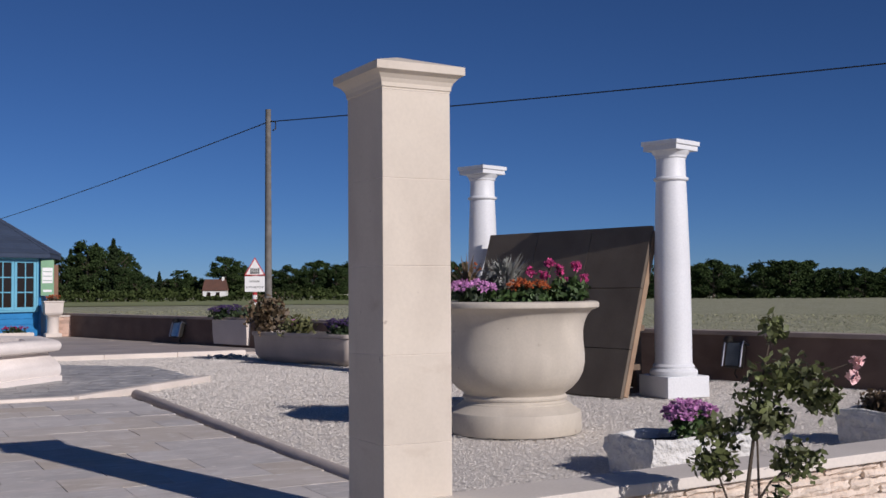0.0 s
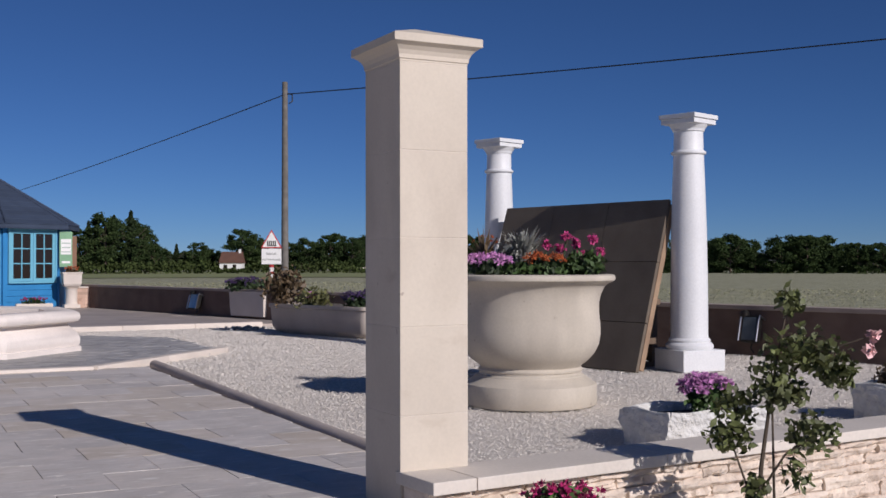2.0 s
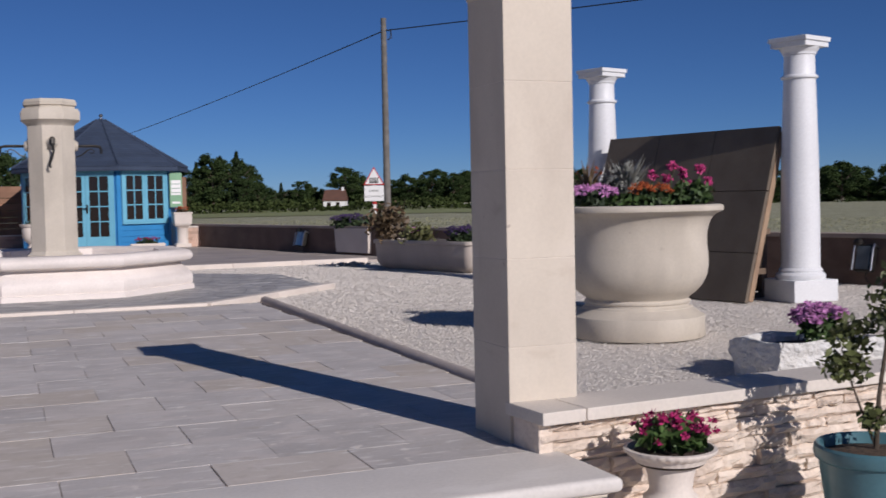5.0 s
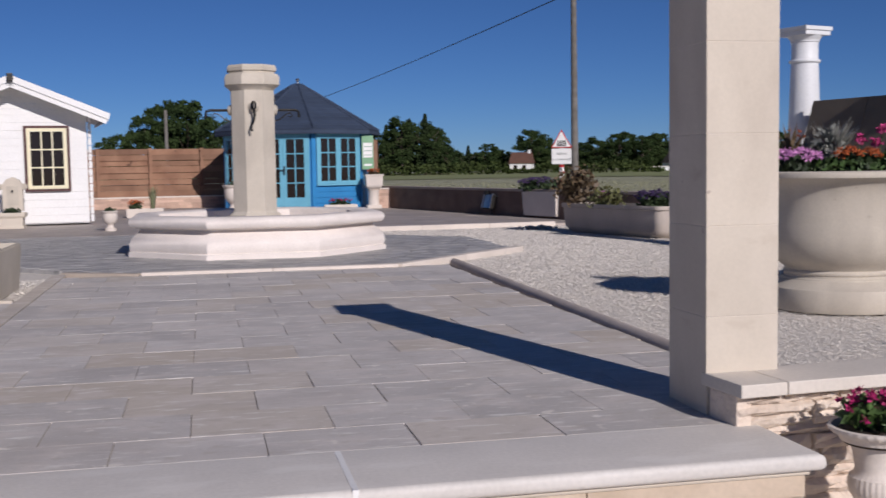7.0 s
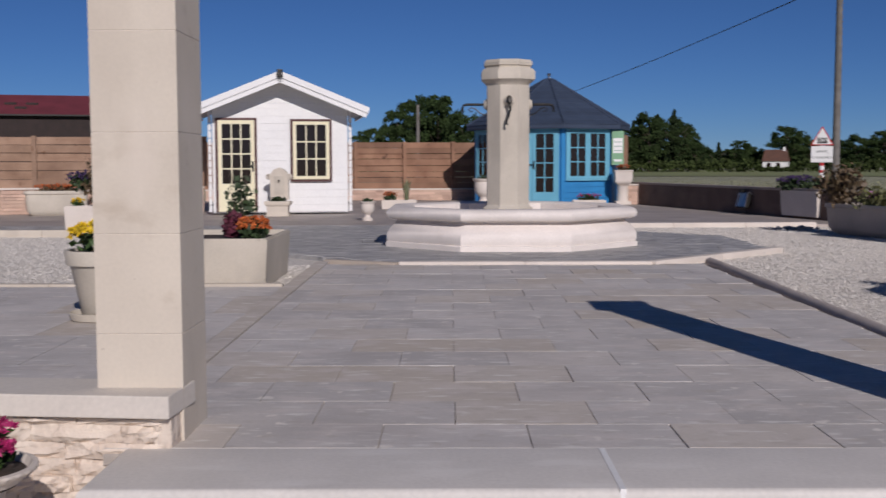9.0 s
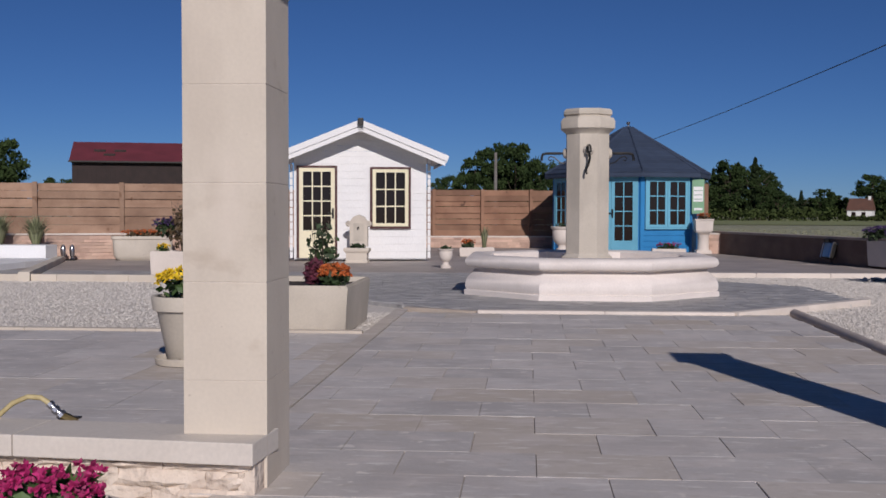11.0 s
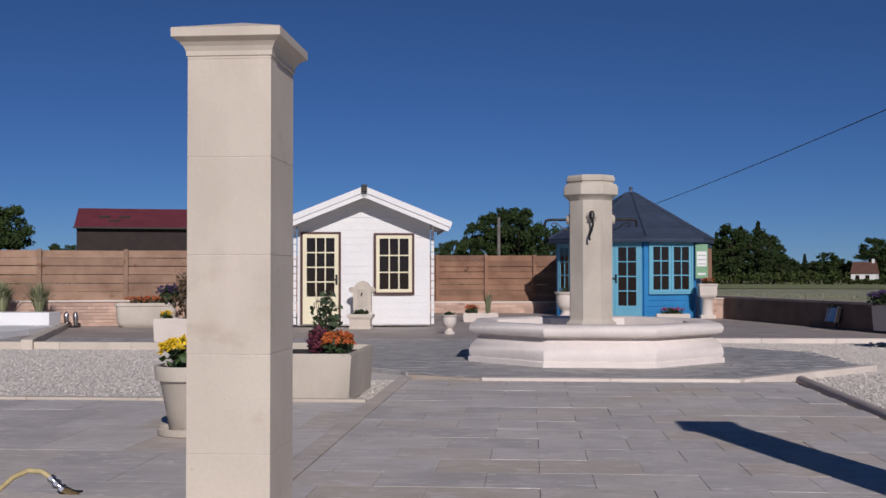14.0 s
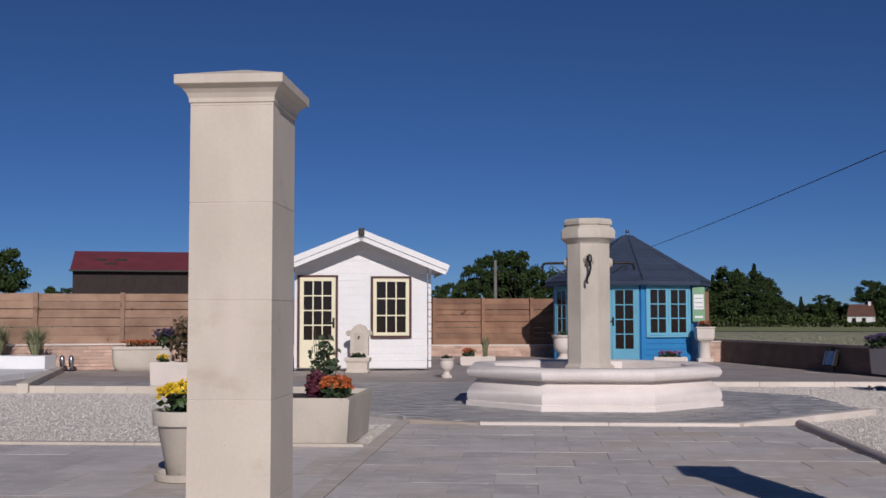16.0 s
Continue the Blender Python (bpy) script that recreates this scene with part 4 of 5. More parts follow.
def cabin():
    """Octagonal garden cabin with a tiled pyramid roof."""
    t = thing("garden_cabin", pose(2.28, 27.45, 0, 0, 0, -17.75), "bright blue octagonal garden cabin with dark shingle roof", "cabin")
    ap, h = 1.66, 1.83
    c = 1 / math.cos(math.pi / 8)
    side = 2 * ap * math.tan(math.pi / 8)
    part("core", lathe(bmesh.new(), [(ap * c - 0.05, 0), (ap * c - 0.05, h)], 8, 0, 0, math.pi / 8), BLUE, t)
    ROT = (-90 - 45, -90, -45, 0, 45, 180, 135, 90)
    for i, a in enumerate(ROT):
        m = pose(0, 0, 0, 0, 0, a + 90) @ Matrix.Translation((0, -ap, 0))
        w = part("wall_panel", bx(-side / 2, side / 2, 0.0, 0.05, 0, h), BLUE, t, at=m)
        for j in range(14):
            z0 = 0.02 + j * h / 14
            part("board", bx(-side / 2 + 0.05, side / 2 - 0.05, -0.014, 0.01, z0, z0 + h / 14 - 0.007, 0.004), BLUE, w)
        part("corner_post", bx(-side / 2 - 0.035, -side / 2 + 0.05, -0.03, 0.02, 0, h), BLUE, w)
        if i == 1:
            dd = glazed(w, "door", -0.58, 0.58, 0.04, 1.72, -0.03, 2, 4, TURQ, TURQ, bottom=0.22, leaves_=2, handle=0.03)
        elif i in (0, 2, 5):
            glazed(w, "window", -0.56, 0.56, 0.60, 1.72, -0.03, 2, 3, TURQ, TURQ, leaves_=2)
    e = 1.88
    part("roof", lathe(bmesh.new(), [(e * c, 1.80), (e * c, 1.86), (0.12, 3.0), (0.08, 3.02)], 8, 0, 0, math.pi / 8), ROOF, t, "dark blue-grey shingle pyramid roof")
    n = 11
    for j in range(n):
        k0, k1 = j / n, (j + 1) / n
        r0, z0 = e * c * (1 - k0) + 0.12 * k0, 1.868 + (3.0 - 1.86) * k0
        r1, z1 = e * c * (1 - k1) + 0.12 * k1, 1.868 + (3.0 - 1.86) * k1
        part("shingle_course", lathe(bmesh.new(), [(r0 + 0.01, z0 - 0.004), (r0 + 0.012, z0 + 0.012), (r1, z1 + 0.006)], 8, 0, 0, math.pi / 8, caps=False), ROOF, t)
    for i in range(8):
        a = math.pi / 8 + i * math.pi / 4
        part("hip_cap", tube(bmesh.new(), [(e * c * math.cos(a), e * c * math.sin(a), 1.885), (0.1 * math.cos(a), 0.1 * math.sin(a), 3.02)], 0.03, 6), ROOF, t)
    part("fascia", lathe(bmesh.new(), [(e * c + 0.004, 1.76), (e * c + 0.01, 1.80), (e * c + 0.004, 1.85)], 8, 0, 0, math.pi / 8, caps=False), ROOF, t, "dark fascia")
    part("finial", lathe(bmesh.new(), [(0.06, 3.0), (0.06, 3.06), (0.02, 3.07), (0.02, 3.09), (0.045, 3.11), (0.05, 3.135), (0.035, 3.165), (0.001, 3.17)], 16), CHROME, t, "chrome ball finial", smooth=True)
    return t


cabin()
NOTICE_INK = mat("faded_ink", (0.30, 0.40, 0.33), (0.26, 0.36, 0.3), 0.7, 3, 40, 0.0)
t = thing("notice_board", pose(3.80, 26.2, 0, 0, 0, 14), "green and white notice board fixed to the cabin corner", "sign")
sg = part("board", bx(-0.15, 0.15, 0.0, 0.03, 0.92, 1.72), mat("notice_green", (0.22, 0.40, 0.24), (0.18, 0.34, 0.2), 0.5, 3, 40, 0.05), t)
part("paper", bx(-0.12, 0.12, -0.004, -0.0005, 1.20, 1.55), WHITE, sg, "white sheet with unreadable lines")
for j in range(3):
    part("text_bar", bx(-0.10, 0.10, -0.007, -0.0045, 1.25 + j * 0.1, 1.268 + j * 0.1), NOTICE_INK, sg)
part("text_bar", bx(-0.10, 0.10, -0.004, -0.0005, 1.0, 1.05), WHITE, sg)


# ---- plants ----
def plant(name, x, y, z, spread, height, leaf, n, size, label, flower=None, nf=0, fsize=0.03, seed=1, top=0.75, squash=0.6, category="flowers"):
    """A low bushy plant: thin stems, leaf clump, flower heads of several petals near the top."""
    rng = random.Random(seed)
    t = thing(name, pose(x, y, z), label, category)
    bm = bmesh.new()
    for _ in range(10):
        a, r = rng.random() * 6.283, spread * rng.random() * 0.8
        tube(bm, [(r * 0.3 * math.cos(a), r * 0.3 * math.sin(a), -0.02), (r * 0.7 * math.cos(a), r * 0.7 * math.sin(a), height * 0.4), (r * math.cos(a), r * math.sin(a), height * rng.uniform(0.6, 0.9))], 0.004, 5, 0.002)
    part("stem", bm, BARKM, t)
    part("foliage", leaves(bmesh.new(), (0, 0, height * 0.42), (spread, spread * squash, height * 0.5), n, size, rng, 0.6), leaf, t)
    if flower:
        bm = bmesh.new()
        for _ in range(nf):
            a, r = rng.random() * 6.283, spread * math.sqrt(rng.random())
            c = Vector((r * math.cos(a), r * math.sin(a) * squash, height * (top + (1 - top) * rng.random() - 0.2 * (r / spread) ** 2)))
            for k in range(14):
                d = Vector((rng.gauss(0, 1), rng.gauss(0, 1), rng.gauss(0.4, 0.8))).normalized()
                b = d.orthogonal().normalized() * fsize * 0.16
                tip = c + d * fsize * rng.uniform(0.4, 0.65)
                bm.faces.new([bm.verts.new(v) for v in (c, (c + tip) / 2 + b, tip, (c + tip) / 2 - b)])
        tagged(part("blossom", bm, flower, t), kind="stuff")
    return t


# big vase
plant("chrysanthemum", 3.83, 6.80, 0.87, 0.18, 0.19, LEAF_DARK, 300, 0.035, "pale mauve chrysanthemum in the stone vase", MAUVE, 60, 0.055, 2, 0.8, 0.9)
plant("silver_leaf_plant", 4.22, 7.02, 0.87, 0.2, 0.40, LEAF_GREY, 620, 0.028, "silvery grey foliage plant in the stone vase", None, 0, 0, 3, squash=0.9)
plant("chrysanthemum", 4.25, 6.72, 0.87, 0.16, 0.20, LEAF_DARK, 300, 0.035, "rust-orange chrysanthemum in the stone vase", ORANGE, 60, 0.045, 4, 0.75, 0.9)
plant("geranium", 4.60, 6.72, 0.87, 0.2, 0.24, LEAF, 520, 0.04, "green geranium in the stone vase", None, 0, 0, 5, squash=0.9)
for i, (dx, dz) in enumerate(((4.50, 1.13), (4.66, 1.16), (4.75, 1.06), (4.42, 1.09), (4.60, 1.05), (4.77, 0.99), (4.36, 1.12), (4.55, 1.18))):
    t = plant("geranium_flower", dx, 6.66 + 0.03 * i, dz - 0.03, 0.035, 0.07, PINK, 30, 0.03, "bright pink geranium flower head", PINK, 8, 0.04, 60 + i, 0.3, 1.0)
    part("stalk", tube(bmesh.new(), [(0, 0, 0.03), (-0.03, 0, -0.18)], 0.004, 5), LEAF, t)
plant("red_leaf_plant", 4.02, 7.15, 0.87, 0.18, 0.33, LEAF_BROWN, 120, 0.03, "thin reddish stems in the stone vase", ORANGE, 10, 0.03, 6, 0.85)
plant("herb", 4.22, 6.80, 0.87, 0.46, 0.17, LEAF, 700, 0.034, "low green plants in the stone vase", None, 0, 0, 7)
plant("chrysanthemum", 4.14, 4.86, 0.15, 0.165, 0.22, LEAF, 420, 0.03, "mauve-pink chrysanthemum in the whitewashed trough", MAUVE, 120, 0.05, 8, 0.7, 0.75)
plant("sedge", 5.95, 5.08, 0.15, 0.17, 0.2, LEAF_BROWN, 420, 0.03, "reddish-brown grass in the stone trough", None, 0, 0, 9, squash=0.9)
plant("chrysanthemum", 6.02, 4.68, 0.14, 0.14, 0.34, WINE, 120, 0.03, "dark pink flowers in the stone trough", MAGENTA, 30, 0.05, 10)
# troughs by the boundary wall
plant("bronze_shrub", 5.30, 15.45, 0.33, 0.40, 0.74, LEAF_BROWN, 620, 0.06, "bronze-leaved shrub in the long trough", None, 0, 0, 11, squash=0.7, category="shrub")
plant("shrub", 5.55, 14.9, 0.33, 0.38, 0.36, LEAF_OLIVE, 380, 0.045, "yellow-green shrub in the long trough", None, 0, 0, 12, squash=0.7, category="shrub")
plant("chrysanthemum", 5.52, 14.95, 0.33, 0.12, 0.25, LEAF_DARK, 90, 0.04, "mauve flowers in the long trough", MAUVE, 30, 0.06, 13)
plant("aster", 5.92, 13.95, 0.33, 0.33, 0.30, LEAF_DARK, 620, 0.045, "dark violet aster in the long trough", VIOLET, 110, 0.05, 14, 0.7, 0.8)
plant("aster", 6.0, 19.65, 0.45, 0.40, 0.30, LEAF_DARK, 620, 0.06, "dark violet aster in the stone planter", VIOLET, 120, 0.06, 15, 0.7, 0.7)
plant("shrub", 6.25, 19.0, 0.45, 0.35, 0.33, LEAF_DARK, 300, 0.06, "dark green shrub in the stone planter", None, 0, 0, 16, category="shrub")


# ---- urns and the blue pot in the yard ----
def fluted_urn(x, y, z_rim, R, label, ground_z):
    t = thing("garden_urn", pose(x, y, ground_z), label, "urn", "urns beside the step")
    h = z_rim - ground_z
    k = R / 0.185
    bm = bmesh.new()
    lathe(bm, [(0.10 * k, 0), (0.10 * k, 0.04), (0.075 * k, 0.06), (0.045 * k, 0.10), (0.042 * k, 0.165), (0.055 * k, 0.19)], 32)
    part("foot", bm, STONE_WHITE, t, smooth=True)
    prof = [(0.05, 0.185), (0.085, 0.212), (0.106, 0.245), (0.112, 0.272), (0.107, 0.30), (0.090, 0.313), (0.085, 0.328), (0.093, h - 0.10), (0.106, h - 0.06), (0.145, h - 0.035), (0.175, h - 0.02), (0.185, h - 0.008), (0.185, h), (0.17, h + 0.002), (0.16, h - 0.02), (0.14, h - 0.05)]
    bm = lathe(bmesh.new(), [(r * k, z) for r, z in prof], 160, caps=True)
    for v in bm.verts:
        a, r, zz = math.atan2(v.co.y, v.co.x), math.hypot(v.co.x, v.co.y), v.co.z
        if zz < 0.312 or (h - 0.045 < zz < h - 0.004 and r > 0.12 * k):
            f = 1 + 0.012 * math.cos(a * 32)
            v.co.x, v.co.y = v.co.x * f, v.co.y * f
    part("bowl", bm, STONE_WHITE, t, "fluted pale stone bowl", smooth=True)
    part("soil", lathe(bmesh.new(), [(0.13 * k, h - 0.06), (0.155 * k, h - 0.02), (0.04, h - 0.005)], 24), SOIL, t)
    return t


fluted_urn(2.245, 3.45, 0.045, 0.172, "fluted pale stone urn with magenta flowers on gravel", -0.435)
fluted_urn(-1.60, 3.28, 0.08, 0.20, "fluted pale stone urn with magenta flowers by the low wall", -0.455)
plant("petunia", 2.265, 3.46, 0.015, 0.155, 0.155, LEAF, 620, 0.032, "magenta-red flowers in the fluted urn", MAGENTA, 52, 0.042, 20, 0.62, 0.95)
plant("petunia", -1.62, 3.27, 0.05, 0.175, 0.17, LEAF, 700, 0.033, "magenta flowers in the fluted urn by the wall", MAGENTA, 62, 0.046, 21, 0.62, 0.95)

BLUE_GLAZE = mat("teal_blue_glaze", (0.085, 0.19, 0.22), (0.065, 0.155, 0.185), 0.3, 6, 60, 0.05)
t = thing("glazed_pot", pose(3.09, 3.31, -0.41), "teal-blue glazed pot holding a rose bush on gravel", "flower pot")
part("body", lathe(bmesh.new(), [(0.15, 0), (0.155, 0.01), (0.185, 0.15), (0.208, 0.30), (0.214, 0.345), (0.228, 0.355), (0.234, 0.375), (0.231, 0.40), (0.222, 0.41), (0.21, 0.405), (0.204, 0.37), (0.198, 0.33)], 64), BLUE_GLAZE, t, smooth=True)
part("soil", lathe(bmesh.new(), [(0.19, 0.30), (0.203, 0.365), (0.1, 0.385), (0.001, 0.39)], 32), mat("bark_mulch", (0.12, 0.08, 0.05), (0.05, 0.035, 0.025), 0.95, 40, 120, 0.9, depth=0.01), t)


def rose_bush(x, y, z):
    rng = random.Random(33)
    t = thing("rose_bush", pose(x, y, z, 0, 0, -43), "leggy rose bush with one pale pink bloom in the blue pot", "shrub")
    stems = [[(0.0, 0, 0), (0.01, 0, 0.2), (0.04, 0.02, 0.42), (0.07, 0.0, 0.62), (0.12, 0, 0.88)], [(0.0, 0.0, 0), (-0.05, 0, 0.14), (-0.10, 0.03, 0.28), (-0.08, 0.02, 0.47)],
             [(0.07, 0, 0.5), (0.15, 0.02, 0.60), (0.24, 0.0, 0.66), (0.40, 0, 0.72)], [(0.03, 0, 0.14), (0.1, -0.03, 0.26), (0.20, -0.03, 0.33)], [(0.06, 0, 0), (0.055, 0.01, 0.35), (0.05, 0, 0.68)]]
    for i, s in enumerate(stems):
        part("stem", tube(bmesh.new(), s, 0.011 if i < 1 else 0.006, 7, 0.003), BARKM, t, "woody stem", smooth=True)
    bm = bmesh.new()
    blobs = [((0.12, 0, 0.85), (0.05, 0.05, 0.06), 34), ((0.17, 0, 0.66), (0.14, 0.11, 0.10), 150), ((0.27, 0, 0.62), (0.10, 0.08, 0.08), 80), ((0.05, 0, 0.55), (0.08, 0.08, 0.12), 90), ((0.10, 0, 0.50), (0.09, 0.08, 0.06), 60),
             ((-0.09, 0, 0.44), (0.08, 0.07, 0.09), 70), ((-0.11, 0, 0.31), (0.09, 0.07, 0.07), 80), ((0.20, 0, 0.34), (0.10, 0.07, 0.08), 90), ((0.14, 0, 0.18), (0.06, 0.05, 0.07), 26), ((-0.01, 0, 0.12), (0.06, 0.05, 0.05), 50), ((0.31, 0, 0.56), (0.05, 0.05, 0.06), 24)]
    for c, r, n in blobs:
        leaves(bm, c, tuple(1.3 * q for q in r), int(n * 2.3), 0.027, rng, 0.1, 1.5)
    part("foliage", bm, leafmat("rose_leaf", (0.125, 0.15, 0.042), (0.075, 0.085, 0.03)), t)
    bm = bmesh.new()
    for c in ((0.43, 0, 0.73), (0.415, -0.01, 0.67)):
        leaves(bm, c, (0.025, 0.025, 0.025), 40, 0.026, rng, 0.2, 1.1)
    part("bloom", bm, PALE_PINK, t, "faded pale pink bloom")
    return t


rose_bush(3.09, 3.31, -0.02)

# tap with a yellow hose behind the left wall
BRASS = mat("worn_brass", (0.45, 0.33, 0.14), (0.35, 0.24, 0.1), 0.35, 20, 80, 0.1, metal=1.0)
HOSE = mat("yellow_hose_plastic", (0.52, 0.43, 0.22), (0.40, 0.32, 0.15), 0.45, 30, 90, 0.1)
t = thing("garden_tap", pose(-1.93, 4.13, 0.0), "brass garden tap with chrome connector behind the low wall", "tap")
part("riser", tube(bmesh.new(), [(0, 0, -0.05), (0, 0, 0.17), (-0.01, 0, 0.19)], 0.014, 10), BRASS, t, smooth=True)
part("valve", tube(bmesh.new(), [(0.03, 0, 0.18), (-0.03, 0, 0.205)], 0.018, 10), BRASS, t, smooth=True)
part("connector", tube(bmesh.new(), [(-0.02, 0, 0.20), (-0.05, 0, 0.225), (-0.075, 0, 0.25)], 0.013, 12), CHROME, t, "chrome hose connector", smooth=True)
for k, q in enumerate(((-0.028, 0.207), (-0.05, 0.226), (-0.07, 0.246))):
    part("nut", tube(bmesh.new(), [(q[0] + 0.006, 0, q[1] - 0.005), (q[0] - 0.006, 0, q[1] + 0.005)], 0.021 - 0.002 * k, 8), CHROME, t)
part("lever", bx(-0.005, 0.05, -0.008, 0.008, 0.195, 0.203, 0.002), DARKMETAL, t)
t = thing("garden_hose", pose(-1.93, 4.13, 0.0), "yellow ribbed garden hose arching from the tap", "hose")
part("hose", tube(bmesh.new(), [(-0.075, 0, 0.25), (-0.11, 0, 0.272), (-0.16, 0, 0.275), (-0.22, 0, 0.25), (-0.28, 0, 0.20), (-0.34, 0, 0.10), (-0.38, 0, 0.0), (-0.42, 0.02, -0.01)], 0.0105, 12), HOSE, t, smooth=True)

# ---- left side ----
t = thing("flower_pot", pose(-2.36, 7.0, 0), "tall cream terracotta pot on a saucer with yellow chrysanthemum", "flower pot")
part("saucer", lathe(bmesh.new(), [(0.19, 0), (0.205, 0.005), (0.215, 0.045), (0.205, 0.05), (0.19, 0.02)], 48), STONE_OLD, t, smooth=True)
part("pot", lathe(bmesh.new(), [(0.125, 0.02), (0.13, 0.025), (0.195, 0.34), (0.205, 0.35), (0.222, 0.352), (0.232, 0.43), (0.228, 0.442), (0.21, 0.442), (0.20, 0.40)], 56), STONE_OLD, t, smooth=True)
part("soil", lathe(bmesh.new(), [(0.18, 0.3), (0.205, 0.415), (0.05, 0.42)], 24), SOIL, t)
plant("chrysanthemum", -2.33, 7.0, 0.41, 0.23, 0.22, LEAF, 420, 0.04, "bright yellow chrysanthemum in the tall pot", YELLOW, 110, 0.055, 23, 0.75, 1.0)
plant("chrysanthemum", -1.80, 9.2, 0.34, 0.14, 0.20, LEAF_DARK, 260, 0.04, "orange chrysanthemum in the square planter", ORANGE, 75, 0.055, 24, 0.65, 0.9)
plant("coleus", -1.97, 9.22, 0.36, 0.11, 0.25, WINE, 240, 0.05, "wine-red foliage in the square planter", None, 0, 0, 25, squash=0.9)

# white slabs on show and the kerb beside them
TILEW = mat("white_slab", (0.82, 0.82, 0.81), (0.77, 0.77, 0.76), 0.6, 2, 40, 0.1, 0.05)
t = thing("slab_platform", pose(-8.4, 16.2, 0), "low platform of white stone slabs on show", "platform")
for i in range(5):
    for j in range(3):
        part("slab", bx(-6.0 + i * 1.15, -4.86 + i * 1.15 - 0.004, -0.9 + j * 1.4, 0.49 + j * 1.4, -0.02, 0.05 if j < 1 else 0.10, 0.006), TILEW, t)
part("back_block", bx(-6.0, -0.55, 3.35, 3.85, -0.02, 0.33, 0.008), TILEW, t, "white rendered block")
part("ledge", bx(-1.6, -0.5, -1.2, -0.5, 0.05, 0.12, 0.006), TILEW, t, "loose white slab")
kerb("kerb_platform", [(-7.32, 15.2), (-9.0, 20.3)], 0.16, -0.05, 0.10, STONE, "cream stone edging beside the platform")


def grass_tuft(x, y, z, spread, height, n, leaf, label, seed):
    rng = random.Random(seed)
    t = thing("grass_tuft", pose(x, y, z), label, "grass")
    bm = bmesh.new()
    for _ in range(n):
        a, lean = rng.random() * 6.283, rng.random() * spread
        h = height * rng.uniform(0.6, 1.0)
        d, w = Vector((math.cos(a), math.sin(a), 0)), Vector((-math.sin(a), math.cos(a), 0)) * 0.012
        p0, p1, p2 = d * 0.05 * rng.random(), d * lean * 0.4 + Vector((0, 0, h * 0.6)), d * lean + Vector((0, 0, h * rng.uniform(0.8, 1.0)))
        v = [bm.verts.new(q) for q in (p0 - w, p0 + w, p1 + w, p2, p1 - w)]
        bm.faces.new(v)
    tagged(part("blade_clump", bm, leaf, t), kind="stuff")
    return t


GRASS = leafmat("grey_green_blade", (0.27, 0.28, 0.16), (0.18, 0.20, 0.10))
grass_tuft(-9.45, 20.25, 0.25, 0.42, 0.72, 240, GRASS, "spiky grey-green grass behind the white platform", 27)
grass_tuft(-10.18, 20.25, 0.25, 0.45, 0.78, 260, GRASS, "spiky grey-green grass by the timber fence", 28)
grass_tuft(4.24, 6.98, 0.87, 0.2, 0.42, 210, LEAF_GREY, "spiky silver-grey foliage in the stone vase", 41)
grass_tuft(4.0, 7.15, 0.87, 0.2, 0.44, 40, LEAF_BROWN, "thin reddish grass stems in the stone vase", 42)
plant("green_shrub", -1.93, 9.4, 0.34, 0.16, 0.66, LEAF_DARK, 260, 0.04, "airy upright green shrub in the square planter", None, 0, 0, 26, squash=0.8, category="shrub")
boat_trough(-7.68, 21.1, 18, 1.18, 0.52, 0.50, STONE_OLD, "cream stone trough with orange flowers below the fence")
plant("chrysanthemum", -7.68, 21.1, 0.42, 0.45, 0.18, LEAF_BROWN, 340, 0.05, "rust-orange flowers in the trough", ORANGE, 60, 0.06, 29, 0.7, 0.5)
trough("planter_trough", -5.12, 15.75, 0, 0.95, 0.45, 0.42, 0.06, STONE_WHITE, "white stone planter with tall shrub on the paving")
plant("bronze_shrub", -5.15, 15.75, 0.36, 0.28, 0.85, LEAF_BROWN, 420, 0.06, "tall bronze-green shrub in the white planter", None, 0, 0, 30, squash=0.8, category="shrub")
plant("aster", -5.42, 15.85, 0.6, 0.24, 0.28, LEAF_DARK, 240, 0.05, "dark violet aster in the white planter", VIOLET, 60, 0.06, 31)
plant("chrysanthemum", -5.42, 15.62, 0.36, 0.10, 0.14, LEAF, 60, 0.05, "small yellow flowers in the white planter", YELLOW, 20, 0.05, 32)


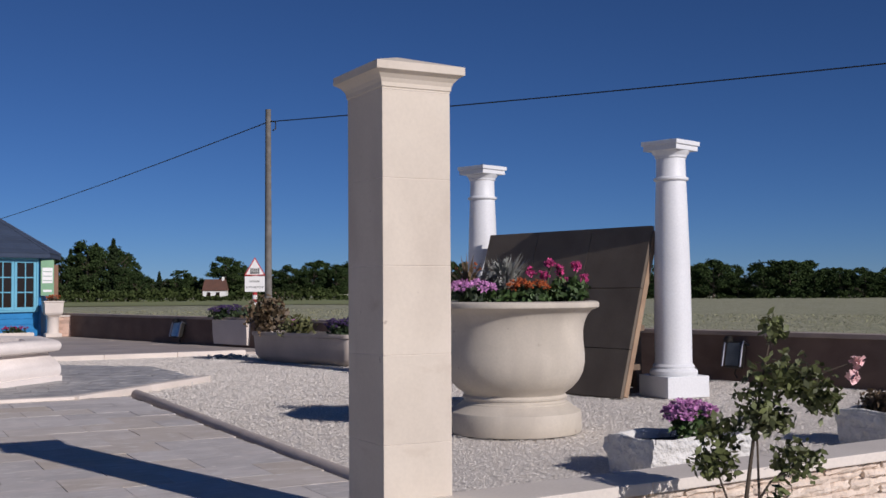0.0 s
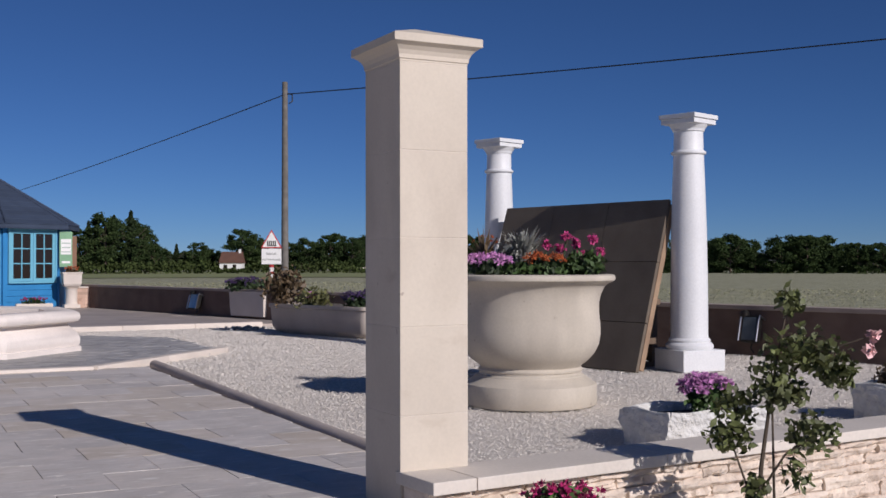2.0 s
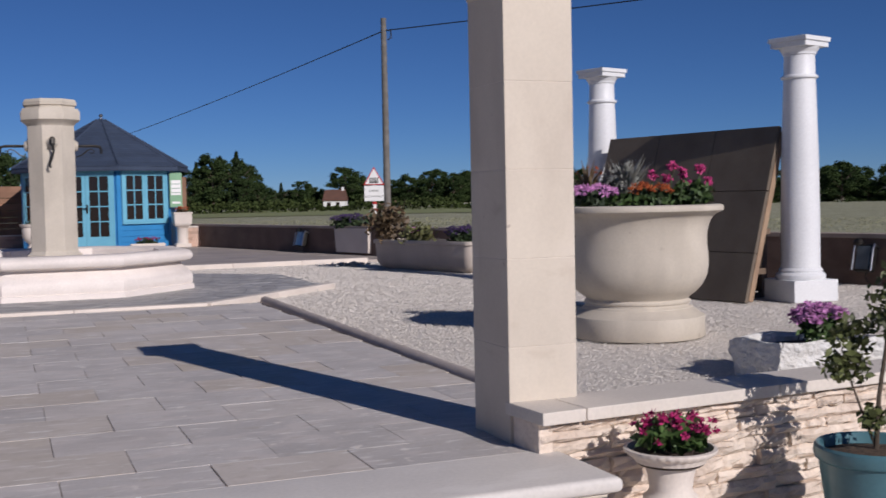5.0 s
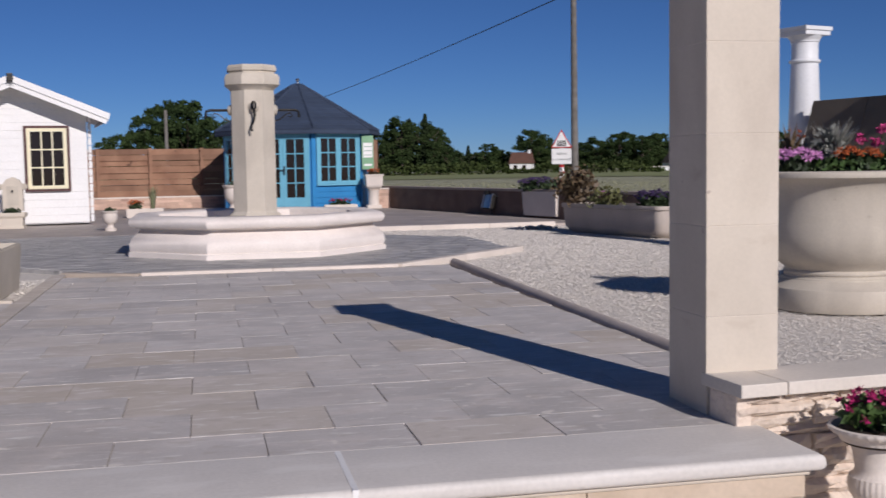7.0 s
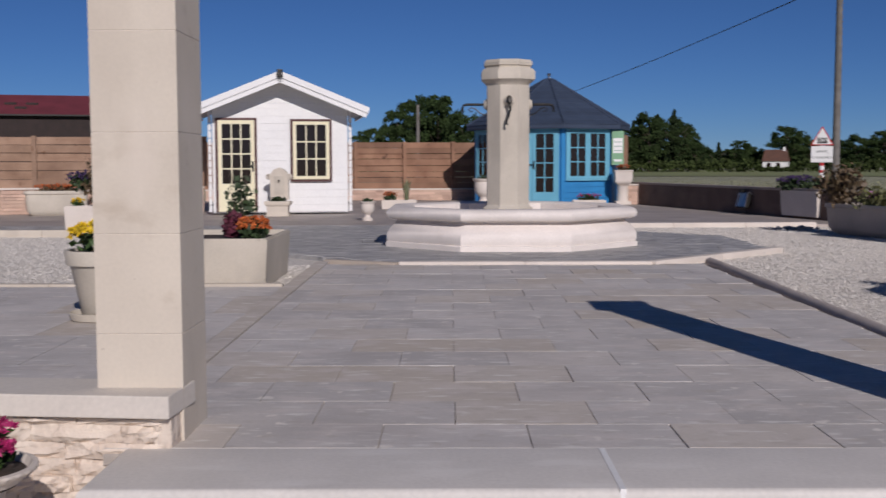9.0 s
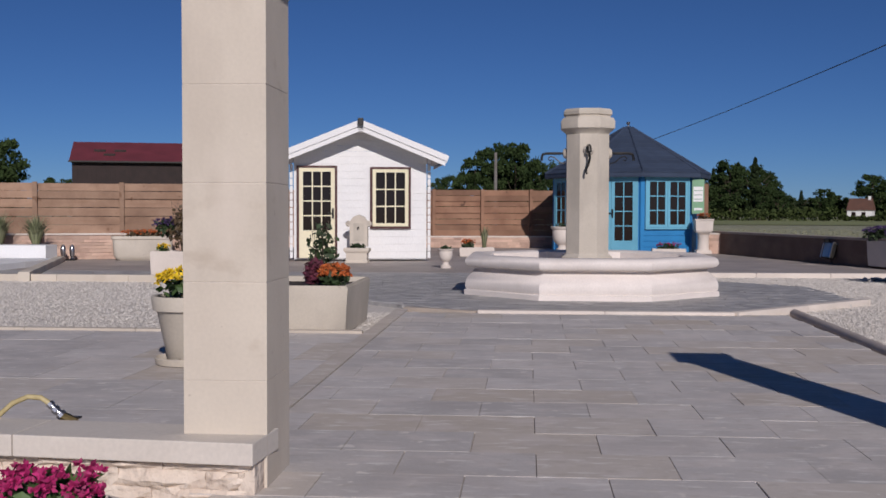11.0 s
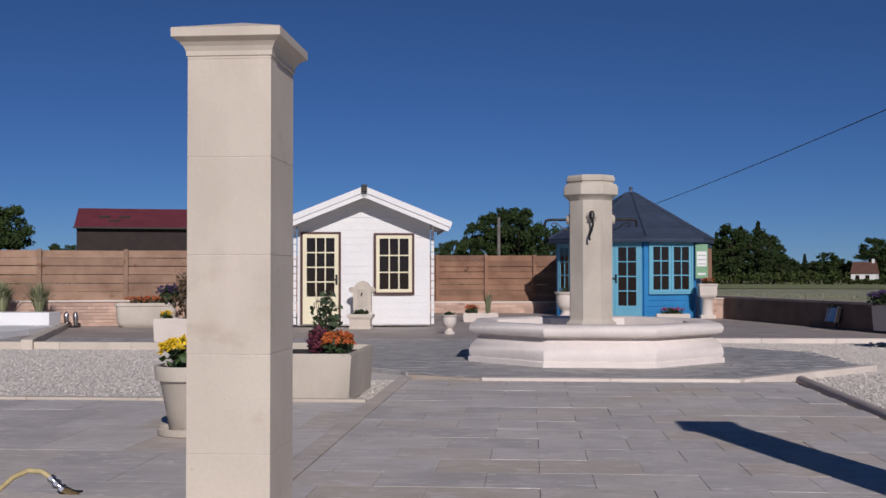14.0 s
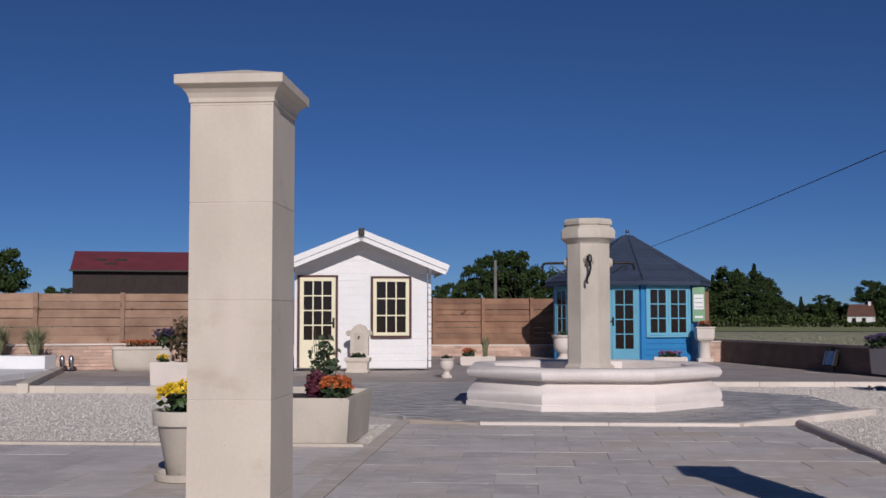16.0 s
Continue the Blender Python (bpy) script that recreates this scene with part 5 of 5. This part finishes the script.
def wall_fountain(x, y):
    t = thing("wall_fountain", pose(x, y, 0), "small cream stone wall fountain with planted basin", "fountain")
    bm = bmesh.new()
    poly = [(-0.17, 0.3), (0.17, 0.3), (0.17, 0.68), (0.22, 0.70), (0.22, 0.76), (0.16, 0.78), (0.10, 0.86), (0.0, 0.90), (-0.10, 0.86), (-0.16, 0.78), (-0.22, 0.76), (-0.22, 0.70), (-0.17, 0.68)]
    prism(bm, poly, 0, 0.12)
    bmesh.ops.rotate(bm, matrix=Matrix.Rotation(radians(90), 3, "X"), verts=bm.verts)
    part("back_plate", bm, STONE, t, "shaped stone back plate", at=pose(0, 0.26, 0))
    part("niche", bx(-0.10, 0.10, 0.135, 0.14, 0.4, 0.74), STONE_OLD, t)
    part("spout", tube(bmesh.new(), [(0, 0.14, 0.66), (0, 0.08, 0.655)], 0.016, 8), DARKMETAL, t)
    bm = bmesh.new()
    lathe(bm, [(0.19, 0.0), (0.195, 0.03), (0.175, 0.05), (0.18, 0.18), (0.215, 0.22), (0.22, 0.27), (0.2, 0.28), (0.18, 0.25)], 4, turn=math.pi / 4, sx=1.55, sy=1.0)
    part("basin", bm, STONE, t)
    for s in (-1, 1):
        part("scroll", lathe(bmesh.new(), [(0.05, 0), (0.055, 0.03), (0.04, 0.06)], 16), STONE, t, at=pose(s * 0.2, 0.2, 0.73, 90, 0, 0))
    return t


wall_fountain(-3.36, 20.55)
plant("herb", -3.36, 20.5, 0.24, 0.18, 0.14, LEAF_DARK, 120, 0.05, "low green plants in the wall fountain basin", None, 0, 0, 34)


def small_urn(x, y, s, label, seed):
    t = thing("garden_urn", pose(x, y, 0), label, "urn")
    part("urn", lathe(bmesh.new(), [(r * s, z * s) for r, z in ((0.28, 0), (0.28, 0.12), (0.2, 0.16), (0.15, 0.25), (0.16, 0.32), (0.28, 0.42), (0.35, 0.55), (0.37, 0.75), (0.36, 0.88), (0.42, 0.93), (0.44, 1.0), (0.40, 1.0), (0.36, 0.93))], 40), STONE_WHITE, t, smooth=True)
    part("soil", lathe(bmesh.new(), [(0.3 * s, 0.85 * s), (0.37 * s, 0.95 * s), (0.1 * s, 0.97 * s)], 20), SOIL, t)
    plant("herb", x, y, 0.93 * s, 0.3 * s, 0.25 * s, LEAF_DARK, 90, 0.04, "small green plant in a pale urn", None, 0, 0, seed)


small_urn(-1.57, 18.85, 0.33, "small pale stone urn standing on the setts", 35)
small_urn(0.62, 25.35, 0.62, "tall pale stone urn beside the blue cabin", 36)
trough("planter_box", -1.25, 23.75, 0, 0.75, 0.35, 0.22, 0.06, STONE_WHITE, "small white stone box with flowers by the wall")
grass_tuft(-1.1, 23.75, 0.16, 0.2, 0.6, 50, GRASS, "thin yellow-green shrub in the white box", 37)
plant("begonia", -1.45, 23.7, 0.16, 0.16, 0.22, LEAF_DARK, 120, 0.05, "small red flowers in the white box", ORANGE, 30, 0.05, 38)
trough("planter_box", 3.0, 25.2, 0, 0.75, 0.25, 0.16, 0.06, STONE_WHITE, "small stone box with flowers in front of the cabin")
plant("begonia", 3.0, 25.2, 0.1, 0.3, 0.18, LEAF_DARK, 160, 0.05, "dark pink flowers in front of the cabin", MAGENTA, 30, 0.05, 39, squash=0.4)
t = thing("pedestal_planter", pose(3.86, 25.8, 0), "square pale stone planter on a turned pedestal", "planter")
part("base", bx(-0.17, 0.17, -0.17, 0.17, 0, 0.08, 0.006), STONE_WHITE, t)
part("pedestal", lathe(bmesh.new(), [(0.15, 0.08), (0.13, 0.11), (0.13, 0.4), (0.15, 0.44)], 24), STONE_WHITE, t, smooth=True)
part("bowl", square_loft(bmesh.new(), [(0.10, 0.44), (0.17, 0.50), (0.19, 0.54), (0.20, 0.76), (0.215, 0.77), (0.215, 0.80), (0.19, 0.80), (0.18, 0.74)]), STONE_WHITE, t)
plant("heather", 3.86, 25.8, 0.74, 0.15, 0.2, LEAF_BROWN, 120, 0.05, "orange-brown plant in the pedestal planter", ORANGE, 25, 0.05, 40)
t = thing("timber_post", pose(3.95, 26.35, 0), "brown square timber post behind the cabin corner", "post")
part("post", bx(-0.1, 0.1, -0.06, 0.06, 0, 1.62, 0.008), WOOD, t)


# the pale blue-grey base colour stands in for sky reflected in the glass
LAMPGLASS_SKY = mat("sky_tinted_lamp_glass", (0.30, 0.36, 0.42), (0.22, 0.27, 0.32), 0.12, 8, 60, 0.0, metal=0.6)


def floodlight(x, y, z, rz, w, h, label):
    t = thing("floodlight", pose(x, y, z, 0, 0, rz), label, "lamp", "floodlights on the wall")
    tip = pose(0, -0.13, 0, -14, 0, 0)
    part("housing", bx(-w / 2, w / 2, 0.0, 0.09, -h / 2, h / 2, 0.014), DARKMETAL, t, at=tip)
    part("glass", bx(-w / 2 + 0.02, w / 2 - 0.02, -0.006, -0.001, -h / 2 + 0.02, h / 2 - 0.02), LAMPGLASS_SKY, t, "glass front", at=tip)
    for q in (-1, 1):
        part("arm", tube(bmesh.new(), [(q * (w / 2 + 0.012), 0.12, h * 0.42), (q * (w / 2 + 0.012), 0.0, h * 0.5), (q * (w / 2 + 0.012), -0.015, h * 0.3), (q * (w / 2 + 0.012), -0.012, -h * 0.48)], 0.012, 8), CHROME, t, "chrome arm", smooth=True, at=tip)
    part("socket", lathe(bmesh.new(), [(0.02, -0.05), (0.05, -0.03), (0.055, 0.02), (0.03, 0.05)], 16), DARKMETAL, t, smooth=True, at=pose(-w / 2, -0.06, h / 2))
    part("bracket", bx(-0.02, 0.02, -0.07, 0.01, -0.04, 0.04), DARKMETAL, t)
    part("cable", tube(bmesh.new(), [(0, -0.03, -0.1), (-0.05, -0.025, -0.22), (-0.02, -0.012, -z)], 0.008, 6), DARKMETAL, t)
    return t


RW = math.degrees(math.atan2(-1.0, 0.2604))
floodlight(rx(21.0), 21.0, 0.27, RW, 0.30, 0.30, "chrome and glass floodlight fixed to the brown wall")
floodlight(rx(9.2), 9.2, 0.27, RW, 0.20, 0.29, "chrome and glass floodlight on the brown wall")
t = thing("spotlight", pose(-9.05, 20.75, 0), "twin chrome garden spotlight by the low wall", "lamp")
part("base", bx(-0.16, 0.16, -0.06, 0.06, 0, 0.025, 0.006), DARKMETAL, t)
for q in (-0.09, 0.09):
    part("lamp_head", lathe(bmesh.new(), [(0.05, 0.02), (0.055, 0.03), (0.025, 0.06), (0.045, 0.1), (0.055, 0.22), (0.04, 0.27), (0.015, 0.31)], 20), CHROME, t, smooth=True, at=pose(q, 0, 0))


# ---- distance ----
def polar(az, r):
    a = radians(az)
    return r * math.sin(a), r * math.cos(a)


def make_tree(seed, kind="broad"):
    """A tree 10 m high."""
    rng = random.Random(seed)
    t = thing("tree", pose(0, 0, -500), "dark green tree", "tree")
    part("trunk", tube(bmesh.new(), [(0, 0, -0.3), (0.05, 0, 2), (0.1, 0.05, 5), (0.0, 0, 8)], 0.22, 8, 0.05), BARKM, t)
    bm = bmesh.new()
    for _ in range(7):
        a = rng.random() * 6.283
        z = rng.uniform(2, 5.5)
        tube(bm, [(0, 0, z), (1.1 * math.cos(a), 1.1 * math.sin(a), z + 1), (2.3 * math.cos(a), 2.3 * math.sin(a), z + 2.2)], 0.09, 5, 0.03)
    tagged(part("branching", bm, BARKM, t), kind="stuff")
    bm = bmesh.new()
    if kind == "broad":
        for _ in range(52):
            a, h = rng.random() * 6.283, rng.uniform(1.2, 9.3)
            rad = 2.9 * math.sqrt(max(0.05, 1 - ((h - 5.0) / 5.2) ** 2)) * rng.uniform(0.15, 1.0) ** 0.6
            leaves(bm, (rad * math.cos(a), rad * math.sin(a), h), (1.0, 1.0, 0.75), 100, 0.29, rng, 0.3, 1.3)
        part("crown", bm, TREE_LEAF, t)
    else:
        for i in range(30):
            h = 0.8 + 9.0 * i / 30
            rad = 1.7 * (1 - h / 10.2)
            for _ in range(6):
                a = rng.random() * 6.283
                leaves(bm, (rad * 0.7 * math.cos(a), rad * 0.7 * math.sin(a), h), (0.5 * rad + 0.1, 0.5 * rad + 0.1, 0.28), 13, 0.3, rng, -0.3, 1.6)
        part("crown", bm, CONIFER, t)
    return t


kinds = [make_tree(50 + i) for i in range(4)] + [make_tree(60, "conifer"), make_tree(61, "conifer")]


def put_tree(i, az, r, top, w=1.0):
    """One tree whose tip reaches the height top."""
    x, y = polar(az, r)
    s = (top - fall(r, az)) / 10
    c = copy_thing(kinds[i], Matrix.Translation((x, y, float(fall(r, az)))) @ Matrix.Rotation(az * 3.7, 4, "Z") @ Matrix.Diagonal((s * w, s * w, s, 1)))
    return tagged(c, "dark conifer at the edge of the field" if i > 3 else "dark green leafy tree at the edge of the field", "tree", "trees at the edge of the field")


AZ15 = lambda x: 27.48 + math.degrees(math.atan((x - 784) / 1950))
AZ145 = lambda x: -4.449 + math.degrees(math.atan((x - 784) / 1950))
# clump by the cabin
for k, (x, top) in enumerate(((128, 418), (145, 405), (160, 392), (175, 390), (190, 395), (205, 392), (220, 387), (236, 400), (250, 425), (262, 440), (115, 425), (182, 415), (228, 420))):
    r = 205 + 9 * (k % 3)
    put_tree(4 + k % 2 if k in (2, 1, 4, 6) else k % 4, AZ15(x), r, (479 - top) / 1950 * r + 1, 1.0)
# hedge and low trees past it
rng = random.Random(77)
for k, x in enumerate(range(262, 640, 13)):
    r = 255 + 10 * (k % 3)
    top = {0: 447, 1: 452, 2: 458}[k % 3] + rng.uniform(-6, 6)
    top += -27 if 412 < x < 456 else -21 if x > 558 else -10 if 505 < x < 545 else 0
    if 372 < x < 410:
        continue
    put_tree(rng.choice((0, 1, 2, 3, 4)) if x < 560 else rng.randrange(4), AZ15(x), r, (479 - top) / 1950 * r + 1, 1.4)
for k, x in enumerate(range(640, 1245, 24)):
    put_tree(k % 4, AZ15(x), 275 + 8 * (k % 2), 6.8 + rng.uniform(-1.5, 2), 1.3)
for k, x in enumerate(range(1236, 2000, 15)):
    r = 265 + 9 * (k % 3)
    top = 450 + rng.uniform(-5, 4) - (18 if 1250 < x < 1312 else 18 if 1362 < x < 1452 else 0) + (14 if 1322 < x < 1352 else 10 if 1458 < x < 1474 else 0)
    put_tree(rng.randrange(4), AZ15(x), r, (479 - top) / 1950 * r + 1, 1.35)
# continuous hedge in front of the low trees
for k, x in enumerate(range(108, 640, 15)):
    r = 262 + 6 * (k % 2)
    put_tree(k % 4, AZ15(x), r, 3.2 + rng.uniform(-0.7, 0.9), 2.0)
# trees behind the fence
for x, top, r in ((840, 405, 118), (868, 385, 120), (890, 376, 124), (912, 380, 118), (930, 395, 122), (965, 402, 110), (985, 410, 116), (825, 420, 124), (792, 436, 150), (778, 440, 150), (8, 382, 120), (-12, 380, 118), (95, 443, 190), (118, 446, 190), (1010, 430, 150), (1040, 428, 150)):
    put_tree(int(x) % 4, AZ145(x), r, (498 - top) / 1950 * r + 1, 0.95)

# far wooded ridge
bm = bmesh.new()
rr = 900
pts_ = [(polar(a, rr), 9 + 3 * noise.noise(Vector((a * 0.3, 0, 0))) + 1.2 * noise.noise(Vector((a * 3, 0, 0)))) for a in np.arange(-60, 90, 0.3)]
for (p, h), (q, k_) in zip(pts_, pts_[1:]):
    bm.faces.new([bm.verts.new(v) for v in ((*p, -4), (*q, -4), (*q, k_), (*p, h))])
setting("backdrop", bm, mat("far_wood", (0.06, 0.07, 0.06), (0.05, 0.06, 0.055), 1.0, 0.05, 0.4, 0.0), "far wooded ridge on the horizon")
# stubble standing in the near field
g = np.random.default_rng(9)
n_ = 60000
az_, r_ = np.radians(g.uniform(2, 56, n_)), np.exp(g.uniform(np.log(11), np.log(95), n_))
x_, y_ = r_ * np.sin(az_), r_ * np.cos(az_)
ok = x_ > 4.30 + (25.6 - y_) * 0.2604 + 0.4
x_, y_, r_, az_ = x_[ok], y_[ok], r_[ok], az_[ok]
z_ = fall(r_, np.degrees(az_)) - 0.02
a_, h_ = g.uniform(0, 3.14, len(x_)), g.uniform(0.02, 0.05, len(x_)) * np.clip(r_ / 40, 0.4, 2)
w_ = h_ * g.uniform(0.5, 1.2, len(x_))
tilt_ = g.uniform(-0.6, 0.6, (len(x_), 2)) * h_[:, None]
co = np.stack([np.stack([x_ - w_ * np.cos(a_), y_ - w_ * np.sin(a_), z_], 1), np.stack([x_ + w_ * np.cos(a_), y_ + w_ * np.sin(a_), z_], 1), np.stack([x_ + tilt_[:, 0], y_ + tilt_[:, 1], z_ + h_], 1)], 1).reshape(-1, 3)
me = bpy.data.meshes.new("stubble")
me.from_pydata(co.tolist(), [], np.arange(len(co)).reshape(-1, 3).tolist())
me.materials.append(island(mat("straw", (0.29, 0.285, 0.18), (0.21, 0.215, 0.125), 0.95, 0.4, 20, 0.0), 0.75, 1.2))
tagged(new("stubble", me), "dry straw stubble in the field", kind="stuff")
# green verge before the trees
bm = bmesh.new()
for a in np.arange(-20, 29, 1.0):
    bm.faces.new([bm.verts.new((*polar(b, r), fall(r, b) + 0.06)) for b, r in ((a, 130), (a + 1, 130), (a + 1, 262), (a, 262))])
tagged(setting("grass_verge", bm, mat("green_verge", (0.23, 0.25, 0.10), (0.17, 0.19, 0.07), 0.95, 0.3, 3, 0.3), "green strip of grass at the far side of the field"))


def far_house(az, r, rz, size, tile, label):
    x, y = polar(az, r)
    t = thing("house", pose(x, y, float(fall(r, az)), 0, 0, rz) @ Matrix.Diagonal((*size, 1)), label, "house")
    part("wall", bx(-2.8, 2.8, -2.2, 2.2, 0, 2.3), WHITE, t)
    bm = bmesh.new()
    a = [bm.verts.new(v) for v in ((-3.0, -2.5, 2.2), (3.0, -2.5, 2.2), (3.0, 2.5, 2.2), (-3.0, 2.5, 2.2), (-2.6, 0, 5.0), (2.6, 0, 5.0))]
    for f in ((0, 1, 5, 4), (2, 3, 4, 5), (0, 4, 3), (1, 2, 5), (3, 2, 1, 0)):
        bm.faces.new([a[i] for i in f])
    part("roof", bm, tile, t, "tiled hip roof")
    part("chimney", bx(1.6, 2.2, -0.3, 0.3, 3.8, 5.6), WHITE, t)
    for q in (-1.8, 0.4):
        w = part("window", bx(q, q + 0.9, -2.24, -2.2, 0.7, 1.8), GLASS, t)
        part("sill", bx(q - 0.05, q + 0.95, -2.3, -2.21, 0.62, 0.69), WHITE, w)
    return t


far_house(AZ15(400), 250, -25, (0.9, 0.8, 0.9), mat("red_brown_tile", (0.13, 0.062, 0.042), (0.10, 0.05, 0.036), 0.85, 0.8, 8, 0.2), "small white house with a red-brown tiled roof across the field")
far_house(24.05, 250, 20, (0.62, 0.8, 0.8), mat("grey_brown_tile", (0.11, 0.085, 0.075), (0.08, 0.065, 0.06), 0.85, 0.8, 8, 0.2), "white cottage with a grey-brown roof beyond the field")
x, y = polar(23.3, 246)
t = thing("garden_wall", pose(x, y, float(fall(246, 23.3)), 0, 0, -20), "low white garden wall beyond the field", "wall")
part("wall", bx(-2.6, 2.6, -0.15, 0.15, 0, 0.9), WHITE, t)
part("coping", bx(-2.65, 2.65, -0.2, 0.2, 0.9, 1.0), STONE_WHITE, t)
# undergrowth along the foot of the far trees
rng = random.Random(77)
bm = bmesh.new()
for a in np.arange(-19, 57, 0.35):
    near = 7 < a < 23.5
    r = rng.uniform(192, 200) if near else rng.uniform(246, 258)
    h = rng.uniform(1.0, 1.9) if near else rng.uniform(0.9, 1.6)
    if abs(a - AZ15(402)) < 0.9 or 22.5 < a < 24.6:
        h = 0.5
    leaves(bm, (*polar(a, r), fall(r, a) + 0.3 + h * 0.5), (1.5, 1.5, h), 70, 0.42, rng, 0.3)
tagged(new("hedge", mesh("hedge", bm, UNDERGROWTH)), "low green undergrowth along the edge of the far trees", kind="stuff")


def barn():
    x, y = polar(AZ145(225), 92)
    t = thing("barn", pose(x, y, float(fall(92)), 0, 0, 18), "dark brown boarded barn with a red sheet roof", "barn")
    board = mat("dark_boarding", (0.035, 0.022, 0.02), (0.025, 0.017, 0.015), 0.85, 2, 20, 0.3)
    red = mat("dark_red_sheet", (0.17, 0.035, 0.045), (0.13, 0.028, 0.035), 0.6, 0.8, 10, 0.1)
    e, r, hw, hl = 5.4, 7.15, 4.0, 4.2
    part("wall", bx(-hl, hl + 5, 0, 2 * hw, 0, e), board, t)
    for i in range(38):
        part("wall_board", bx(-hl + i * 0.36, -hl + i * 0.36 + 0.06, -0.04, 0, 0, e), board, t)
    bm = bmesh.new()
    a = [bm.verts.new(v) for v in ((-hl - 0.2, -0.4, e - 0.05), (hl + 5.2, -0.4, e - 0.05), (hl + 5.2, hw, r), (-hl - 0.2, hw, r), (hl + 5.2, 2 * hw + 0.4, e - 0.05), (-hl - 0.2, 2 * hw + 0.4, e - 0.05))]
    for f in ((0, 1, 2, 3), (3, 2, 4, 5), (0, 3, 5), (1, 4, 2)):
        bm.faces.new([a[i] for i in f])
    part("roof", bm, red, t, "dark red sheet roof")
    part("gutter", bx(-hl - 0.25, hl + 5.25, -0.5, -0.38, e - 0.1, e + 0.02), DARKMETAL, t, "dark metal gutter")
    for q in (-2.2, -0.6, -1.4):
        k = 0.55 if q != -1.4 else 0.35
        part("roof_light", bx(q - 0.45, q + 0.45, -0.4 + k * 4.4 - 0.25, -0.4 + k * 4.4 + 0.25, e - 0.05 + k * 1.8 + 0.03 - 0.12, e - 0.05 + k * 1.8 + 0.09), board, t, "dark roof light")
    return t


barn()


def utility_pole(az, r, top, label, rad=0.13):
    x, y = polar(az, r)
    t = thing("utility_pole", pose(x, y, fall(r)), label, "pole")
    part("pole", tube(bmesh.new(), [(0, 0, -0.3), (0, 0, (top - fall(r)) / 2), (0, 0, top - fall(r))], rad, 12, rad * 0.72), POLE_WOOD, t, smooth=True)
    return t


PR, PZ = 50.0, 9.15
pole = utility_pole(AZ15(493), PR, PZ, "weathered wooden utility pole beyond the wall", 0.17)
part("insulator", tube(bmesh.new(), [(0.1, 0, PZ - fall(PR) - 0.5), (0.35, 0, PZ - fall(PR) - 0.55), (0.35, 0, PZ - fall(PR) - 0.85), (0.2, 0, PZ - fall(PR) - 0.95)], 0.03, 8), DARKMETAL, pole)
utility_pole(AZ145(875), 85, 5.4, "grey concrete post behind the fence", 0.16)


def cable(p, q, sag, label):
    t = thing("power_cable", pose(*p), label, "cable")
    a, b = Vector((0, 0, 0)), Vector(q) - Vector(p)
    part("wire", tube(bmesh.new(), [a.lerp(b, k / 24) - Vector((0, 0, sag * 4 * (k / 24) * (1 - k / 24))) for k in range(25)], 0.024, 6), DARKMETAL, t)


px_, py_ = polar(AZ15(494), PR)
ptop = (px_, py_, 8.6)
cable(ptop, (36.0, 14.2, 8.35), 0.15, "black power cable crossing above the columns")
cable(ptop, (8.0, 123.0, 6.91), 0.3, "black power cable running off behind the cabin")


def road_sign():
    r = 42
    x, y = polar(27.17 + math.degrees(math.atan((480 - 784) / 1950)), r)
    t = thing("road_sign", pose(x, y, fall(r), 0, 0, -18), "triangular red-bordered level-crossing warning sign on striped post", "sign")
    red = mat("sign_red", (0.5, 0.03, 0.03), (0.45, 0.03, 0.03), 0.4, 3, 40, 0.0)
    g0 = -fall(r)
    def tri(y0, y1, s, cz):
        bm = bmesh.new()
        h = s * math.sqrt(3) / 2
        v = [bm.verts.new((px, yy, cz + pz)) for yy in (y0, y1) for px, pz in ((-s / 2, -h / 3), (s / 2, -h / 3), (0, 2 * h / 3))]
        bm.faces.new(v[:3]), bm.faces.new(v[3:][::-1])
        for i in range(3):
            bm.faces.new((v[i], v[(i + 1) % 3], v[3 + (i + 1) % 3], v[3 + i]))
        return bm
    cz = g0 + 1.80
    part("border", tri(-0.02, 0.0, 0.80, cz), red, t, "red border")
    part("face", tri(-0.024, -0.0205, 0.67, cz), WHITE, t, "white face")
    g = part("gate_symbol", bx(-0.17, 0.17, -0.028, -0.0245, cz - 0.155, cz - 0.12), DARKMETAL, t, "black gate symbol")
    for i in range(5):
        part("bar", bx(-0.165 + i * 0.072, -0.122 + i * 0.072, -0.0285, -0.0246, cz - 0.165, cz + 0.045), DARKMETAL, g)
    pl = part("plate", bx(-0.37, 0.37, -0.02, 0.0, cz - 0.84, cz - 0.26), WHITE, t, "white plate with black lettering")
    for txt, zz in (("SIGNAL", cz - 0.49), ("AUTOMATIQUE", cz - 0.70)):
        cu = bpy.data.curves.new("lettering", "FONT")
        cu.body, cu.size, cu.align_x, cu.extrude = txt, 0.095 if len(txt) > 7 else 0.12, "CENTER", 0.001
        tmp = new("lettering", cu)
        me = bpy.data.meshes.new_from_object(tmp)
        bpy.data.objects.remove(tmp)
        me.materials.clear()
        me.materials.append(DARKMETAL)
        o_ = new("lettering", me)
        o_.parent = pl
        o_.matrix_basis = pose(0, -0.0225, zz, 90, 0, 0)
    part("post", tube(bmesh.new(), [(0, 0.10, -0.2), (0, 0.10, cz + 0.2)], 0.09, 12), WHITE, t, "white post with red stripes")
    for i in range(6):
        z = g0 - 0.2 + i * 0.26
        part("stripe", tube(bmesh.new(), [(0, 0.10, z), (0, 0.10, z + 0.1)], 0.094, 12), red, t)
    return t


road_sign()
for o_ in [k for k in kinds] + [c for k in kinds for c in k.children]:
    bpy.data.objects.remove(o_)
